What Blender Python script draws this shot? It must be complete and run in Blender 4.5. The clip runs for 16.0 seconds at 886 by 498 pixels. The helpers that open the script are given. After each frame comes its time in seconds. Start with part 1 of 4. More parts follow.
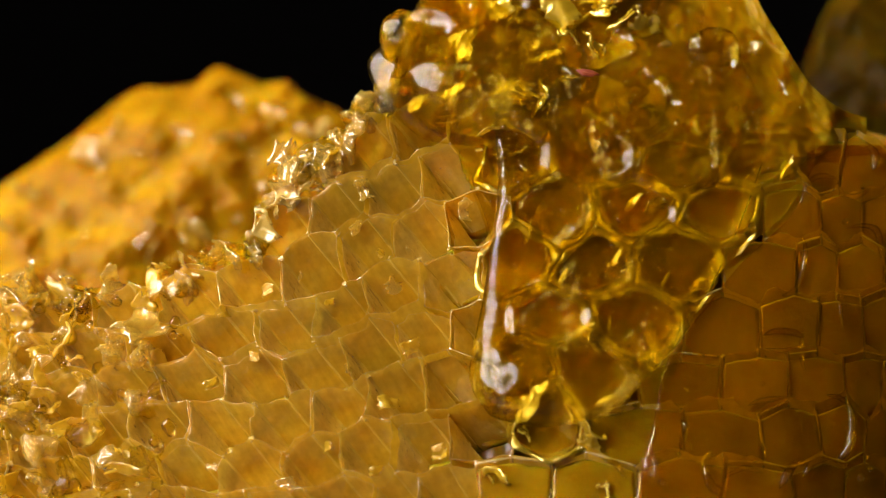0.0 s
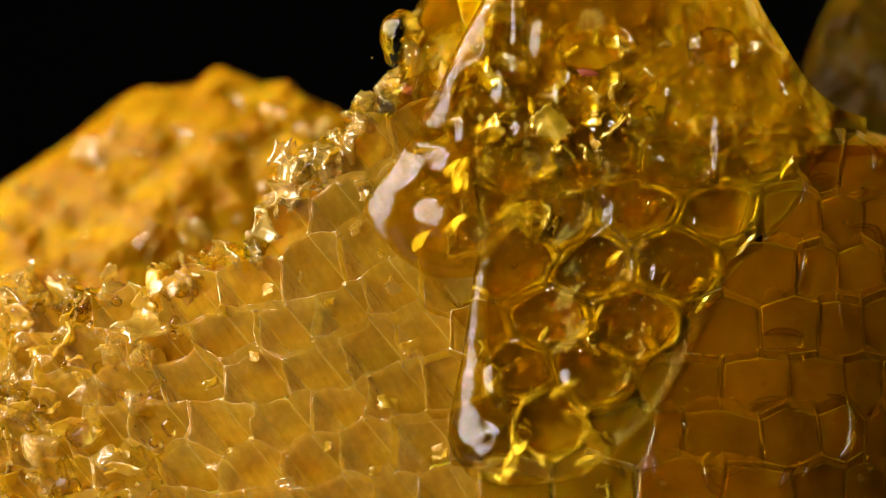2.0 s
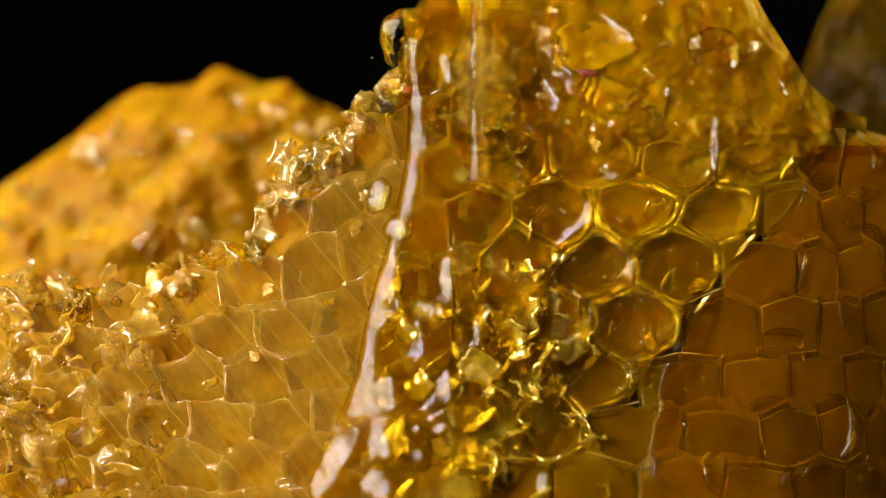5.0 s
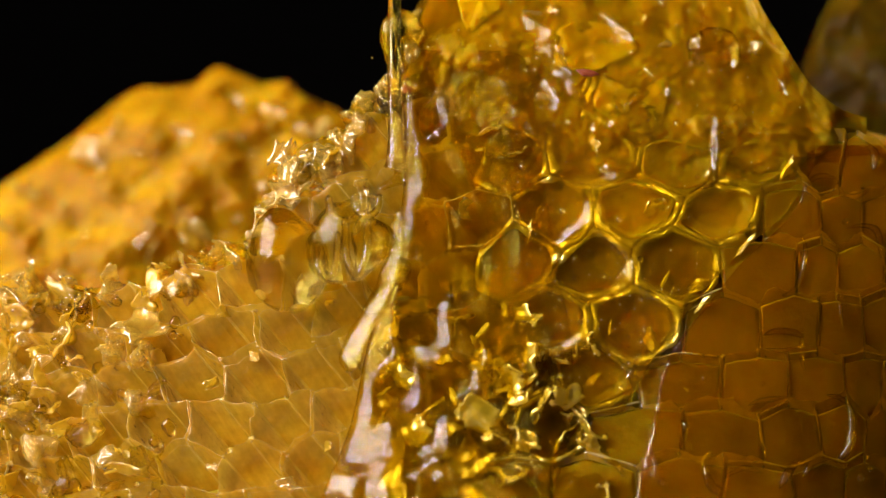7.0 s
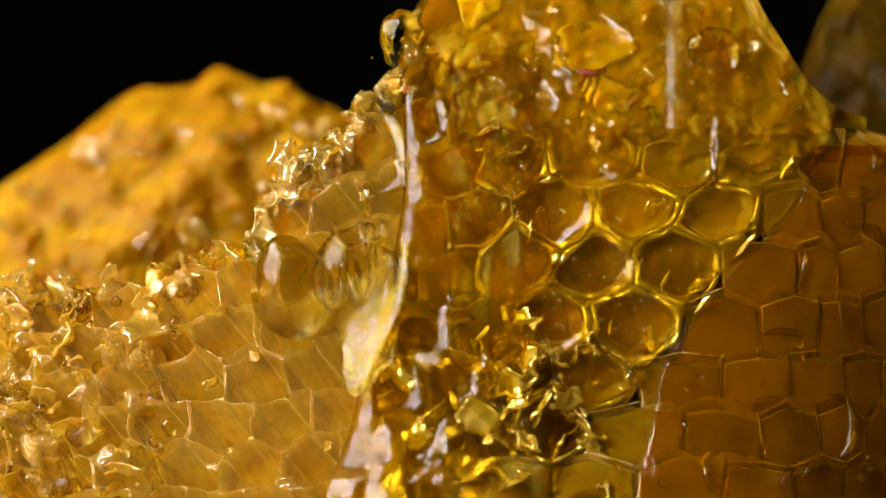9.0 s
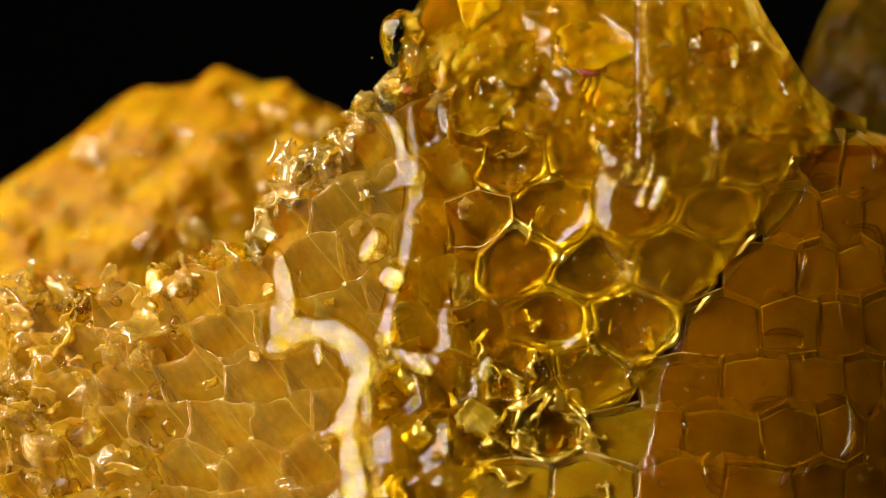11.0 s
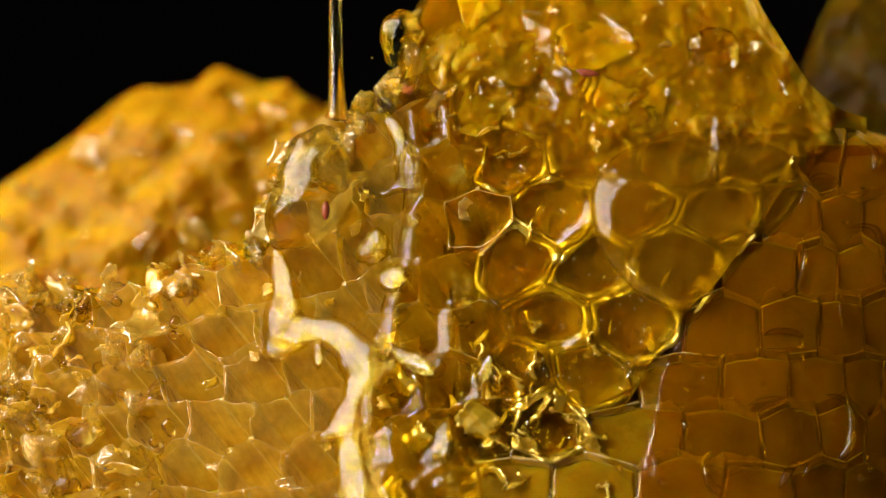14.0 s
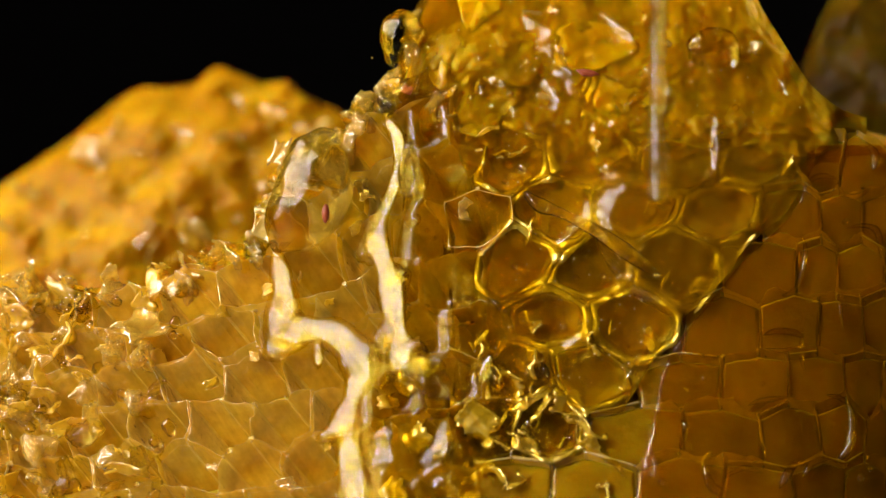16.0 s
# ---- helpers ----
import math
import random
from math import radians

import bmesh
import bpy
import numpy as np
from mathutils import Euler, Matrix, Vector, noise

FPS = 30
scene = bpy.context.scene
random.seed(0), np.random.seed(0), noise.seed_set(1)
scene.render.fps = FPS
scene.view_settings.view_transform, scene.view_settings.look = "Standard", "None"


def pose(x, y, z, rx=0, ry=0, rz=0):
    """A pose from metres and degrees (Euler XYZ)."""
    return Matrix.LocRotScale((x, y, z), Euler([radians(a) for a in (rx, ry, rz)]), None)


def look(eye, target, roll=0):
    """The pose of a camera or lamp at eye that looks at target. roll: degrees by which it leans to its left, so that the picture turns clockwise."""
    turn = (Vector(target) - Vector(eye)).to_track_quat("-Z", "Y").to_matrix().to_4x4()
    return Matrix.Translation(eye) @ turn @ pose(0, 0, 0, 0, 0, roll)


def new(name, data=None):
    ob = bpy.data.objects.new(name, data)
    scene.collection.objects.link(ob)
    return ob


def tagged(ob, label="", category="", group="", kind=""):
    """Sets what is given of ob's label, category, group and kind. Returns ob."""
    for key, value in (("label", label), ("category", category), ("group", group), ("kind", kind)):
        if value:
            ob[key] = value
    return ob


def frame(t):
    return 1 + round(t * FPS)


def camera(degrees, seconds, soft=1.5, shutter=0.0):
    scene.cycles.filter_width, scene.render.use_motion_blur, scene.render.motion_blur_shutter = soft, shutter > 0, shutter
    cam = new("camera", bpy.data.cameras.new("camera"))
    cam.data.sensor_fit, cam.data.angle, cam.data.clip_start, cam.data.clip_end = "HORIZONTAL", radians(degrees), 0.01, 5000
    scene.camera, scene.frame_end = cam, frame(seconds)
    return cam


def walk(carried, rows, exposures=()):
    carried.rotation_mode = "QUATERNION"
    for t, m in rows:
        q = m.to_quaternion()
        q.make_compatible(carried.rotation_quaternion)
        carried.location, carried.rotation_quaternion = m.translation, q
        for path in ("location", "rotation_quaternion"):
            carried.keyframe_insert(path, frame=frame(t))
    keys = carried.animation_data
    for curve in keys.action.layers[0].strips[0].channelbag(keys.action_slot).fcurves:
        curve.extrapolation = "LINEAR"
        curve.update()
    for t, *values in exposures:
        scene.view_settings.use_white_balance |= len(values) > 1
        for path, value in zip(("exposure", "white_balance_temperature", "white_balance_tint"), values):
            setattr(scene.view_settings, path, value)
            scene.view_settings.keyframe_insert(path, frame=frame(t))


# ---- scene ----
# A macro shot of broken honeycomb under poured honey. Sizes in millimetres (MM), table top at z = 0.
MM = 0.001
DIST = 192.8          # eye to the comb's face
MID = 45.0            # height of the lens over the table
cam = camera(20.0, 16.0, soft=0.7, shutter=0.5)
EYE = (0.0, -DIST * MM, MID * MM)
walk(cam, [(0.0, look(EYE, (0, 0, MID * MM))), (16.0, look(EYE, (0, 0, MID * MM)))])
cam.data.dof.use_dof = True
cam.data.dof.focus_distance = (DIST + 1.0) * MM
cam.data.dof.aperture_fstop = 18.0

# ---- light: a dark studio and one LED panel beside the comb ----
world = bpy.data.worlds.new("studio")
scene.world = world
world.use_nodes = True
world.node_tree.nodes["Background"].inputs[0].default_value = (0.02, 0.018, 0.016, 1)
world.node_tree.nodes["Background"].inputs[1].default_value = 0.02
scene.view_settings.exposure = 0.0
PANEL_STRENGTH = 38.0


# ---- helpers ----
def part(name, bm, material, parent=None, label="", smooth=True):
    """One mesh object out of a bmesh, under parent."""
    me = bpy.data.meshes.new(name)
    bm.to_mesh(me)
    bm.free()
    me.materials.append(material)
    if smooth:
        me.polygons.foreach_set("use_smooth", [True] * len(me.polygons))
    ob = new(name, me)
    if parent:
        ob.parent = parent
    if label:
        tagged(ob, label)
    return ob


def from_arrays(verts, faces, turn=True):
    me = bpy.data.meshes.new("tmp")
    me.from_pydata([tuple(v) for v in verts], [], faces)
    bm = bmesh.new()
    bm.from_mesh(me)
    bpy.data.meshes.remove(me)
    if turn:
        bmesh.ops.recalc_face_normals(bm, faces=bm.faces)
    return bm


def spot(u, v, d):
    """World place of a point u right and v up on the comb's face, seen from the front, and d behind it (mm)."""
    s = 1 + d / DIST
    return Vector((u * s * MM, d * MM, (MID + v * s) * MM))


def smooth_step(a, b, x):
    t = np.clip((x - a) / (b - a), 0, 1)
    return t * t * (3 - 2 * t)


def curve(*pts):
    """A smooth function through (x, y) points with rising x."""
    xs, ys = np.array([p[0] for p in pts], float), np.array([p[1] for p in pts], float)
    slopes = np.gradient(ys, xs) if len(xs) > 2 else np.full(len(xs), (ys[-1] - ys[0]) / (xs[-1] - xs[0]))

    def f(x):
        x = np.clip(x, xs[0], xs[-1])
        i = np.clip(np.searchsorted(xs, x) - 1, 0, len(xs) - 2)
        h = xs[i + 1] - xs[i]
        t = (x - xs[i]) / h
        return ((1 + 2 * t) * (1 - t) ** 2 * ys[i] + t * (1 - t) ** 2 * h * slopes[i]
                + t * t * (3 - 2 * t) * ys[i + 1] + t * t * (t - 1) * h * slopes[i + 1])
    return f


def wobble(x, y, z, scale, seed=0):
    return noise.noise(Vector((x / scale + seed * 7.3, y / scale - seed * 3.1, z / scale + seed * 1.7)))


# ---- materials ----
def nodes_of(name):
    m = bpy.data.materials.new(name)
    m.use_nodes = True
    nt = m.node_tree
    nt.nodes.clear()
    out = nt.nodes.new("ShaderNodeOutputMaterial")
    return m, nt, out


def noise_ramp(nt, scale, colours, detail=4, coords=None):
    """A noise texture through a colour ramp."""
    tex = nt.nodes.new("ShaderNodeTexNoise")
    tex.inputs["Scale"].default_value = scale
    tex.inputs["Detail"].default_value = detail
    if coords:
        nt.links.new(coords, tex.inputs["Vector"])
    ramp = nt.nodes.new("ShaderNodeValToRGB")
    el = ramp.color_ramp.elements
    el[0].position, el[1].position = 0.3, 0.7
    el[0].color, el[1].color = (*colours[0], 1), (*colours[1], 1)
    nt.links.new(tex.outputs["Fac"], ramp.inputs["Fac"])
    return ramp.outputs["Color"], tex.outputs["Fac"]


def sheen(nt, normal=None):
    """How much a wet surface reflects: little face on, all at a grazing angle."""
    lw = nt.nodes.new("ShaderNodeLayerWeight")
    lw.inputs["Blend"].default_value = 0.5
    if normal:
        nt.links.new(normal, lw.inputs["Normal"])
    p = nt.nodes.new("ShaderNodeMath")
    p.operation = "POWER"
    p.inputs[1].default_value = 5
    nt.links.new(lw.outputs["Facing"], p.inputs[0])
    r = nt.nodes.new("ShaderNodeMath")
    r.operation = "MULTIPLY_ADD"
    r.inputs[1].default_value, r.inputs[2].default_value = 0.94, 0.037
    nt.links.new(p.outputs[0], r.inputs[0])
    return r.outputs[0]


def per_object(nt, colour, low, high):
    """The colour, a little lighter or darker from piece to piece."""
    info = nt.nodes.new("ShaderNodeObjectInfo")
    rng = nt.nodes.new("ShaderNodeMapRange")
    rng.inputs["To Min"].default_value, rng.inputs["To Max"].default_value = low, high
    nt.links.new(info.outputs["Random"], rng.inputs["Value"])
    mul = nt.nodes.new("ShaderNodeVectorMath")
    mul.operation = "SCALE"
    nt.links.new(colour, mul.inputs[0])
    nt.links.new(rng.outputs[0], mul.inputs["Scale"])
    return mul.outputs[0]


def wax_material(name, dark, light, translucent=0.5, gloss=0.25, rough=0.25, bump=0.25, grain=1600, clear=0.0, crumple=0.4, skin=1.0, glint=(1, 1, 1)):
    """Beeswax: diffuse and translucent, with a thin glossy skin and fine relief."""
    m, nt, out = nodes_of(name)
    geo = nt.nodes.new("ShaderNodeTexCoord")
    col, _ = noise_ramp(nt, 260, (dark, light), 5, geo.outputs["Object"])
    fine, fac = noise_ramp(nt, grain, ((0.82, 0.82, 0.8), (1, 1, 1)), 6, geo.outputs["Object"])
    # fine streaks that run along the cells' walls
    along = Vector((0.45, 0.4, -0.8)).normalized()
    side = along.cross(Vector((0, 1, 0))).normalized()
    deep = along.cross(side)
    comb_xyz = nt.nodes.new("ShaderNodeCombineXYZ")
    for k, (axis, scale) in enumerate(((side, 1.0), (deep, 1.0), (along, 0.12))):
        dot = nt.nodes.new("ShaderNodeVectorMath")
        dot.operation = "DOT_PRODUCT"
        dot.inputs[1].default_value = axis * scale
        nt.links.new(geo.outputs["Object"], dot.inputs[0])
        nt.links.new(dot.outputs["Value"], comb_xyz.inputs[k])
    streak, streak_fac = noise_ramp(nt, 1900, ((0.8, 0.78, 0.7), (1, 1, 1)), 4, comb_xyz.outputs[0])
    base = nt.nodes.new("ShaderNodeMixRGB")
    base.blend_type = "MULTIPLY"
    base.inputs[0].default_value = 1
    nt.links.new(per_object(nt, col, 0.9, 1.02), base.inputs[1])
    nt.links.new(fine, base.inputs[2])
    mul = nt.nodes.new("ShaderNodeMixRGB")
    mul.blend_type = "MULTIPLY"
    mul.inputs[0].default_value = 0.8
    nt.links.new(base.outputs[0], mul.inputs[1])
    nt.links.new(streak, mul.inputs[2])
    bmp1 = nt.nodes.new("ShaderNodeBump")
    bmp1.inputs["Strength"].default_value = bump
    bmp1.inputs["Distance"].default_value = 0.0002
    nt.links.new(streak_fac, bmp1.inputs["Height"])
    bmp = nt.nodes.new("ShaderNodeBump")
    bmp.inputs["Strength"].default_value = bump
    bmp.inputs["Distance"].default_value = 0.0003
    nt.links.new(fac, bmp.inputs["Height"])
    big = nt.nodes.new("ShaderNodeTexNoise")
    big.inputs["Scale"].default_value, big.inputs["Detail"].default_value = 650, 2
    nt.links.new(geo.outputs["Object"], big.inputs["Vector"])
    bmp0 = nt.nodes.new("ShaderNodeBump")
    bmp0.inputs["Strength"].default_value = crumple
    bmp0.inputs["Distance"].default_value = 0.0008
    nt.links.new(big.outputs["Fac"], bmp0.inputs["Height"])
    nt.links.new(bmp0.outputs[0], bmp1.inputs["Normal"])
    nt.links.new(bmp1.outputs[0], bmp.inputs["Normal"])
    dif = nt.nodes.new("ShaderNodeBsdfDiffuse")
    trl = nt.nodes.new("ShaderNodeBsdfTranslucent")
    gls = nt.nodes.new("ShaderNodeBsdfGlossy")
    gls.inputs["Roughness"].default_value = rough
    gls.inputs["Color"].default_value = (*glint, 1)
    mix = nt.nodes.new("ShaderNodeMixShader")
    mix.inputs[0].default_value = translucent
    for n in (dif, trl):
        nt.links.new(mul.outputs[0], n.inputs["Color"])
    nt.links.new(bmp.outputs[0], gls.inputs["Normal"])
    nt.links.new(dif.outputs[0], mix.inputs[1])
    nt.links.new(trl.outputs[0], mix.inputs[2])
    last = mix
    if clear > 0:
        tra = nt.nodes.new("ShaderNodeBsdfTransparent")
        tra.inputs["Color"].default_value = (0.98, 0.87, 0.5, 1)
        see = nt.nodes.new("ShaderNodeMixShader")
        see.inputs[0].default_value = clear
        nt.links.new(last.outputs[0], see.inputs[1])
        nt.links.new(tra.outputs[0], see.inputs[2])
        last = see
    fre = sheen(nt, bmp.outputs[0])
    amt = nt.nodes.new("ShaderNodeMath")
    amt.operation = "MULTIPLY_ADD"
    amt.inputs[1].default_value = skin
    amt.inputs[2].default_value = gloss * 0.25
    nt.links.new(fre, amt.inputs[0])
    top = nt.nodes.new("ShaderNodeMixShader")
    nt.links.new(amt.outputs[0], top.inputs[0])
    nt.links.new(last.outputs[0], top.inputs[1])
    nt.links.new(gls.outputs[0], top.inputs[2])
    nt.links.new(top.outputs[0], out.inputs[0])
    return m


def soft_wax_material(name, dark, light, depth, rough=0.3, bump=0.4, weight=1.0, spec=0.4, vary=(1.0, 1.0)):
    """A thick mass of wax and honey that light sinks into."""
    m, nt, out = nodes_of(name)
    p = nt.nodes.new("ShaderNodeBsdfPrincipled")
    tc = nt.nodes.new("ShaderNodeTexCoord")
    col, _ = noise_ramp(nt, 230, (dark, light), 5, tc.outputs["Object"])
    _, fac = noise_ramp(nt, 800, (dark, light), 6, tc.outputs["Object"])
    b = nt.nodes.new("ShaderNodeBump")
    b.inputs["Strength"].default_value, b.inputs["Distance"].default_value = bump, 0.0004
    nt.links.new(fac, b.inputs["Height"])
    nt.links.new(b.outputs[0], p.inputs["Normal"])
    nt.links.new(per_object(nt, col, *vary), p.inputs["Base Color"])
    p.inputs["Roughness"].default_value = rough
    p.inputs["IOR"].default_value = 1.44
    p.inputs["Specular IOR Level"].default_value = spec
    p.inputs["Subsurface Weight"].default_value = weight
    p.inputs["Subsurface Radius"].default_value = (1.0, 0.5, 0.08)
    p.inputs["Subsurface Scale"].default_value = depth
    nt.links.new(p.outputs[0], out.inputs[0])
    return m


def honey_material(name, tint, see_through=0.45, rough=0.0, cloud=0.0):
    """Clear honey: amber glass, part of it letting light straight through."""
    m, nt, out = nodes_of(name)
    p = nt.nodes.new("ShaderNodeBsdfPrincipled")
    p.inputs["Base Color"].default_value = (*tint, 1)
    p.inputs["Transmission Weight"].default_value = 1
    p.inputs["Roughness"].default_value = rough
    p.inputs["IOR"].default_value = 1.48
    t = nt.nodes.new("ShaderNodeBsdfTransparent")
    t.inputs["Color"].default_value = (*tint, 1)
    mix = nt.nodes.new("ShaderNodeMixShader")
    mix.inputs[0].default_value = see_through
    nt.links.new(p.outputs[0], mix.inputs[1])
    nt.links.new(t.outputs[0], mix.inputs[2])
    if cloud:
        # fine wax and crystals that make the honey a little murky
        tc = nt.nodes.new("ShaderNodeTexCoord")
        col, fac = noise_ramp(nt, 420, ((0.36, 0.21, 0.004), (0.68, 0.46, 0.02)), 5, tc.outputs["Object"])
        haze = nt.nodes.new("ShaderNodeMixShader")
        haze.inputs[0].default_value = 0.16
        for k, kind in enumerate(("ShaderNodeBsdfTranslucent", "ShaderNodeBsdfDiffuse")):
            n = nt.nodes.new(kind)
            nt.links.new(col, n.inputs["Color"])
            nt.links.new(n.outputs[0], haze.inputs[k + 1])
        amount = nt.nodes.new("ShaderNodeMapRange")
        amount.inputs["From Min"].default_value, amount.inputs["From Max"].default_value = 0.3, 0.7
        amount.inputs["To Min"].default_value, amount.inputs["To Max"].default_value = cloud * 0.4, cloud * 1.6
        nt.links.new(fac, amount.inputs["Value"])
        murk = nt.nodes.new("ShaderNodeMixShader")
        nt.links.new(amount.outputs[0], murk.inputs[0])
        nt.links.new(mix.outputs[0], murk.inputs[1])
        nt.links.new(haze.outputs[0], murk.inputs[2])
        mix = murk
    g = nt.nodes.new("ShaderNodeBsdfGlossy")
    g.inputs["Roughness"].default_value = 0.0
    half = nt.nodes.new("ShaderNodeMath")
    half.operation = "MULTIPLY"
    half.inputs[1].default_value = see_through
    nt.links.new(sheen(nt), half.inputs[0])
    top = nt.nodes.new("ShaderNodeMixShader")
    nt.links.new(half.outputs[0], top.inputs[0])
    nt.links.new(mix.outputs[0], top.inputs[1])
    nt.links.new(g.outputs[0], top.inputs[2])
    nt.links.new(top.outputs[0], out.inputs[0])
    return m


def plain_material(name, c0, c1, rough, scale=60, bump=0.2):
    m, nt, out = nodes_of(name)
    p = nt.nodes.new("ShaderNodeBsdfPrincipled")
    tc = nt.nodes.new("ShaderNodeTexCoord")
    col, fac = noise_ramp(nt, scale, (c0, c1), 6, tc.outputs["Object"])
    nt.links.new(col, p.inputs["Base Color"])
    p.inputs["Roughness"].default_value = rough
    b = nt.nodes.new("ShaderNodeBump")
    b.inputs["Strength"].default_value = bump
    b.inputs["Distance"].default_value = 0.0005
    nt.links.new(fac, b.inputs["Height"])
    nt.links.new(b.outputs[0], p.inputs["Normal"])
    nt.links.new(p.outputs[0], out.inputs[0])
    return m


def led_material():
    """A field of small LEDs: bright dots on a dim diffuser."""
    m, nt, out = nodes_of("led_field")
    tc = nt.nodes.new("ShaderNodeTexCoord")
    sep = nt.nodes.new("ShaderNodeSeparateXYZ")
    nt.links.new(tc.outputs["Generated"], sep.inputs[0])
    waves = []
    for axis in ("X", "Y"):
        a = nt.nodes.new("ShaderNodeMath")
        a.operation = "MULTIPLY"
        a.inputs[1].default_value = 2 * math.pi * 14.0
        nt.links.new(sep.outputs[axis], a.inputs[0])
        s = nt.nodes.new("ShaderNodeMath")
        s.operation = "SINE"
        nt.links.new(a.outputs[0], s.inputs[0])
        waves.append(s)
    add = nt.nodes.new("ShaderNodeMath")
    nt.links.new(waves[0].outputs[0], add.inputs[0])
    nt.links.new(waves[1].outputs[0], add.inputs[1])
    rng = nt.nodes.new("ShaderNodeMapRange")
    rng.inputs["From Min"].default_value, rng.inputs["From Max"].default_value = 0.25, 0.65
    rng.inputs["To Min"].default_value, rng.inputs["To Max"].default_value = 0.02, 1.0
    nt.links.new(add.outputs[0], rng.inputs["Value"])
    st = nt.nodes.new("ShaderNodeMath")
    st.operation = "MULTIPLY"
    st.inputs[1].default_value = PANEL_STRENGTH
    nt.links.new(rng.outputs[0], st.inputs[0])
    em = nt.nodes.new("ShaderNodeEmission")
    em.inputs["Color"].default_value = (1.0, 0.83, 0.72, 1)
    nt.links.new(st.outputs[0], em.inputs["Strength"])
    nt.links.new(em.outputs[0], out.inputs[0])
    return m


WAX = wax_material("pale_wax", (0.92, 0.64, 0.03), (0.97, 0.8, 0.08), 0.66, 0.22, 0.16, clear=0.34, crumple=0.55, bump=0.7)
# paler wax for dusty side walls, with light shining through them painted in
BACKLIT = wax_material("backlit_wax", (0.94, 0.72, 0.08), (0.97, 0.84, 0.18), 0.6, 0.3, 0.2, clear=0.22, crumple=0.7, bump=0.9)
EDGE = wax_material("wax_edge", (0.94, 0.7, 0.05), (0.97, 0.82, 0.14), 0.5, 0.45, 0.12, clear=0.22, crumple=0.5, bump=0.5)
# Browner cells at lower right: dark honey, with shade put into the colour.
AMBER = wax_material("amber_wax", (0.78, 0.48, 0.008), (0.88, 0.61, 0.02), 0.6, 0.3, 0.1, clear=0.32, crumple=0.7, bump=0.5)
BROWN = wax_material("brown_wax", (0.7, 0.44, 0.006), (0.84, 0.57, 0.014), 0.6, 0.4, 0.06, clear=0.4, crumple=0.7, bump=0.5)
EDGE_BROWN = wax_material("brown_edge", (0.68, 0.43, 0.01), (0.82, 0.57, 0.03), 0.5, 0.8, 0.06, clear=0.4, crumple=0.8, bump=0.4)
# Wet wax; light focused by the honey is put into its gold gloss.
SOAKED = wax_material("soaked_wax", (0.93, 0.7, 0.03), (0.97, 0.83, 0.07), 0.5, 1.4, 0.12, clear=0.36, crumple=0.9, bump=0.4, glint=(1.0, 0.87, 0.32))
RIM = wax_material("torn_rim", (0.96, 0.8, 0.2), (0.98, 0.9, 0.42), 0.6, 0.35, 0.08, clear=0.45, crumple=0.7)
FILL = soft_wax_material("amber_fill", (0.25, 0.155, 0.002), (0.47, 0.32, 0.005), 0.0016, 0.1, 0.5, spec=0.5, vary=(0.65, 1.25))
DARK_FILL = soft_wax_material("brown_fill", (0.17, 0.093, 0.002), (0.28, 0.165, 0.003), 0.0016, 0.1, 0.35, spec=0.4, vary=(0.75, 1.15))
CRUMPLED = wax_material("crumpled_wax", (0.94, 0.74, 0.1), (0.97, 0.86, 0.28), 0.6, 0.3, 0.12, clear=0.66, crumple=0.5)
CORE = soft_wax_material("comb_core", (0.42, 0.26, 0.008), (0.58, 0.39, 0.02), 0.002, spec=0.1)
CAPPING = soft_wax_material("wax_capping", (0.2, 0.118, 0.003), (0.33, 0.21, 0.006), 0.003, 0.2, 0.35, weight=1.0, spec=0.05)
LUMP = soft_wax_material("orange_comb", (0.2, 0.085, 0.001), (0.36, 0.215, 0.005), 0.004, 0.25, 0.3, weight=1.0, spec=0.06)
# LUMP at about a third: shade on the far piece put into colour
SHADED_LUMP = soft_wax_material("shaded_comb", (0.06, 0.03, 0.001), (0.14, 0.082, 0.003), 0.003, 0.25, 0.5, spec=0.1)
HONEY = honey_material("honey", (0.985, 0.885, 0.16), 0.55, cloud=0.12)
THIN = honey_material("thin_honey", (0.94, 0.76, 0.12), 1.0, cloud=0.08)
FLOW = honey_material("running_honey", (0.992, 0.91, 0.26), 0.3, cloud=0.02)
SHEET = honey_material("settling_honey", (0.988, 0.9, 0.2), 0.45, cloud=0.04)
CLOUDY = honey_material("cloudy_honey", (0.99, 0.93, 0.3), 0.5, cloud=0.2)
DROP = honey_material("thick_honey", (0.99, 0.93, 0.36), 0.35)
RIBBON = honey_material("fresh_honey", (0.992, 0.935, 0.42), 0.85)
GLASS = honey_material("clear_honey", (0.995, 0.95, 0.34), 0.55)
SPECK = plain_material("brown_speck", (0.12, 0.02, 0.005), (0.25, 0.05, 0.01), 0.4)
TABLE = plain_material("dark_table", (0.012, 0.01, 0.009), (0.02, 0.017, 0.015), 0.6)
CLOTH = plain_material("black_cloth", (0.001, 0.001, 0.001), (0.002, 0.002, 0.002), 0.95)
CASE = plain_material("black_case", (0.02, 0.02, 0.02), (0.03, 0.03, 0.03), 0.5)
LED = led_material()


# ---- the studio ----
def box(bm, x0, x1, y0, y1, z0, z1):
    r = bmesh.ops.create_cube(bm, size=1)
    for v in r["verts"]:
        v.co = Vector((x0 + (v.co.x + 0.5) * (x1 - x0), y0 + (v.co.y + 0.5) * (y1 - y0), z0 + (v.co.z + 0.5) * (z1 - z0)))


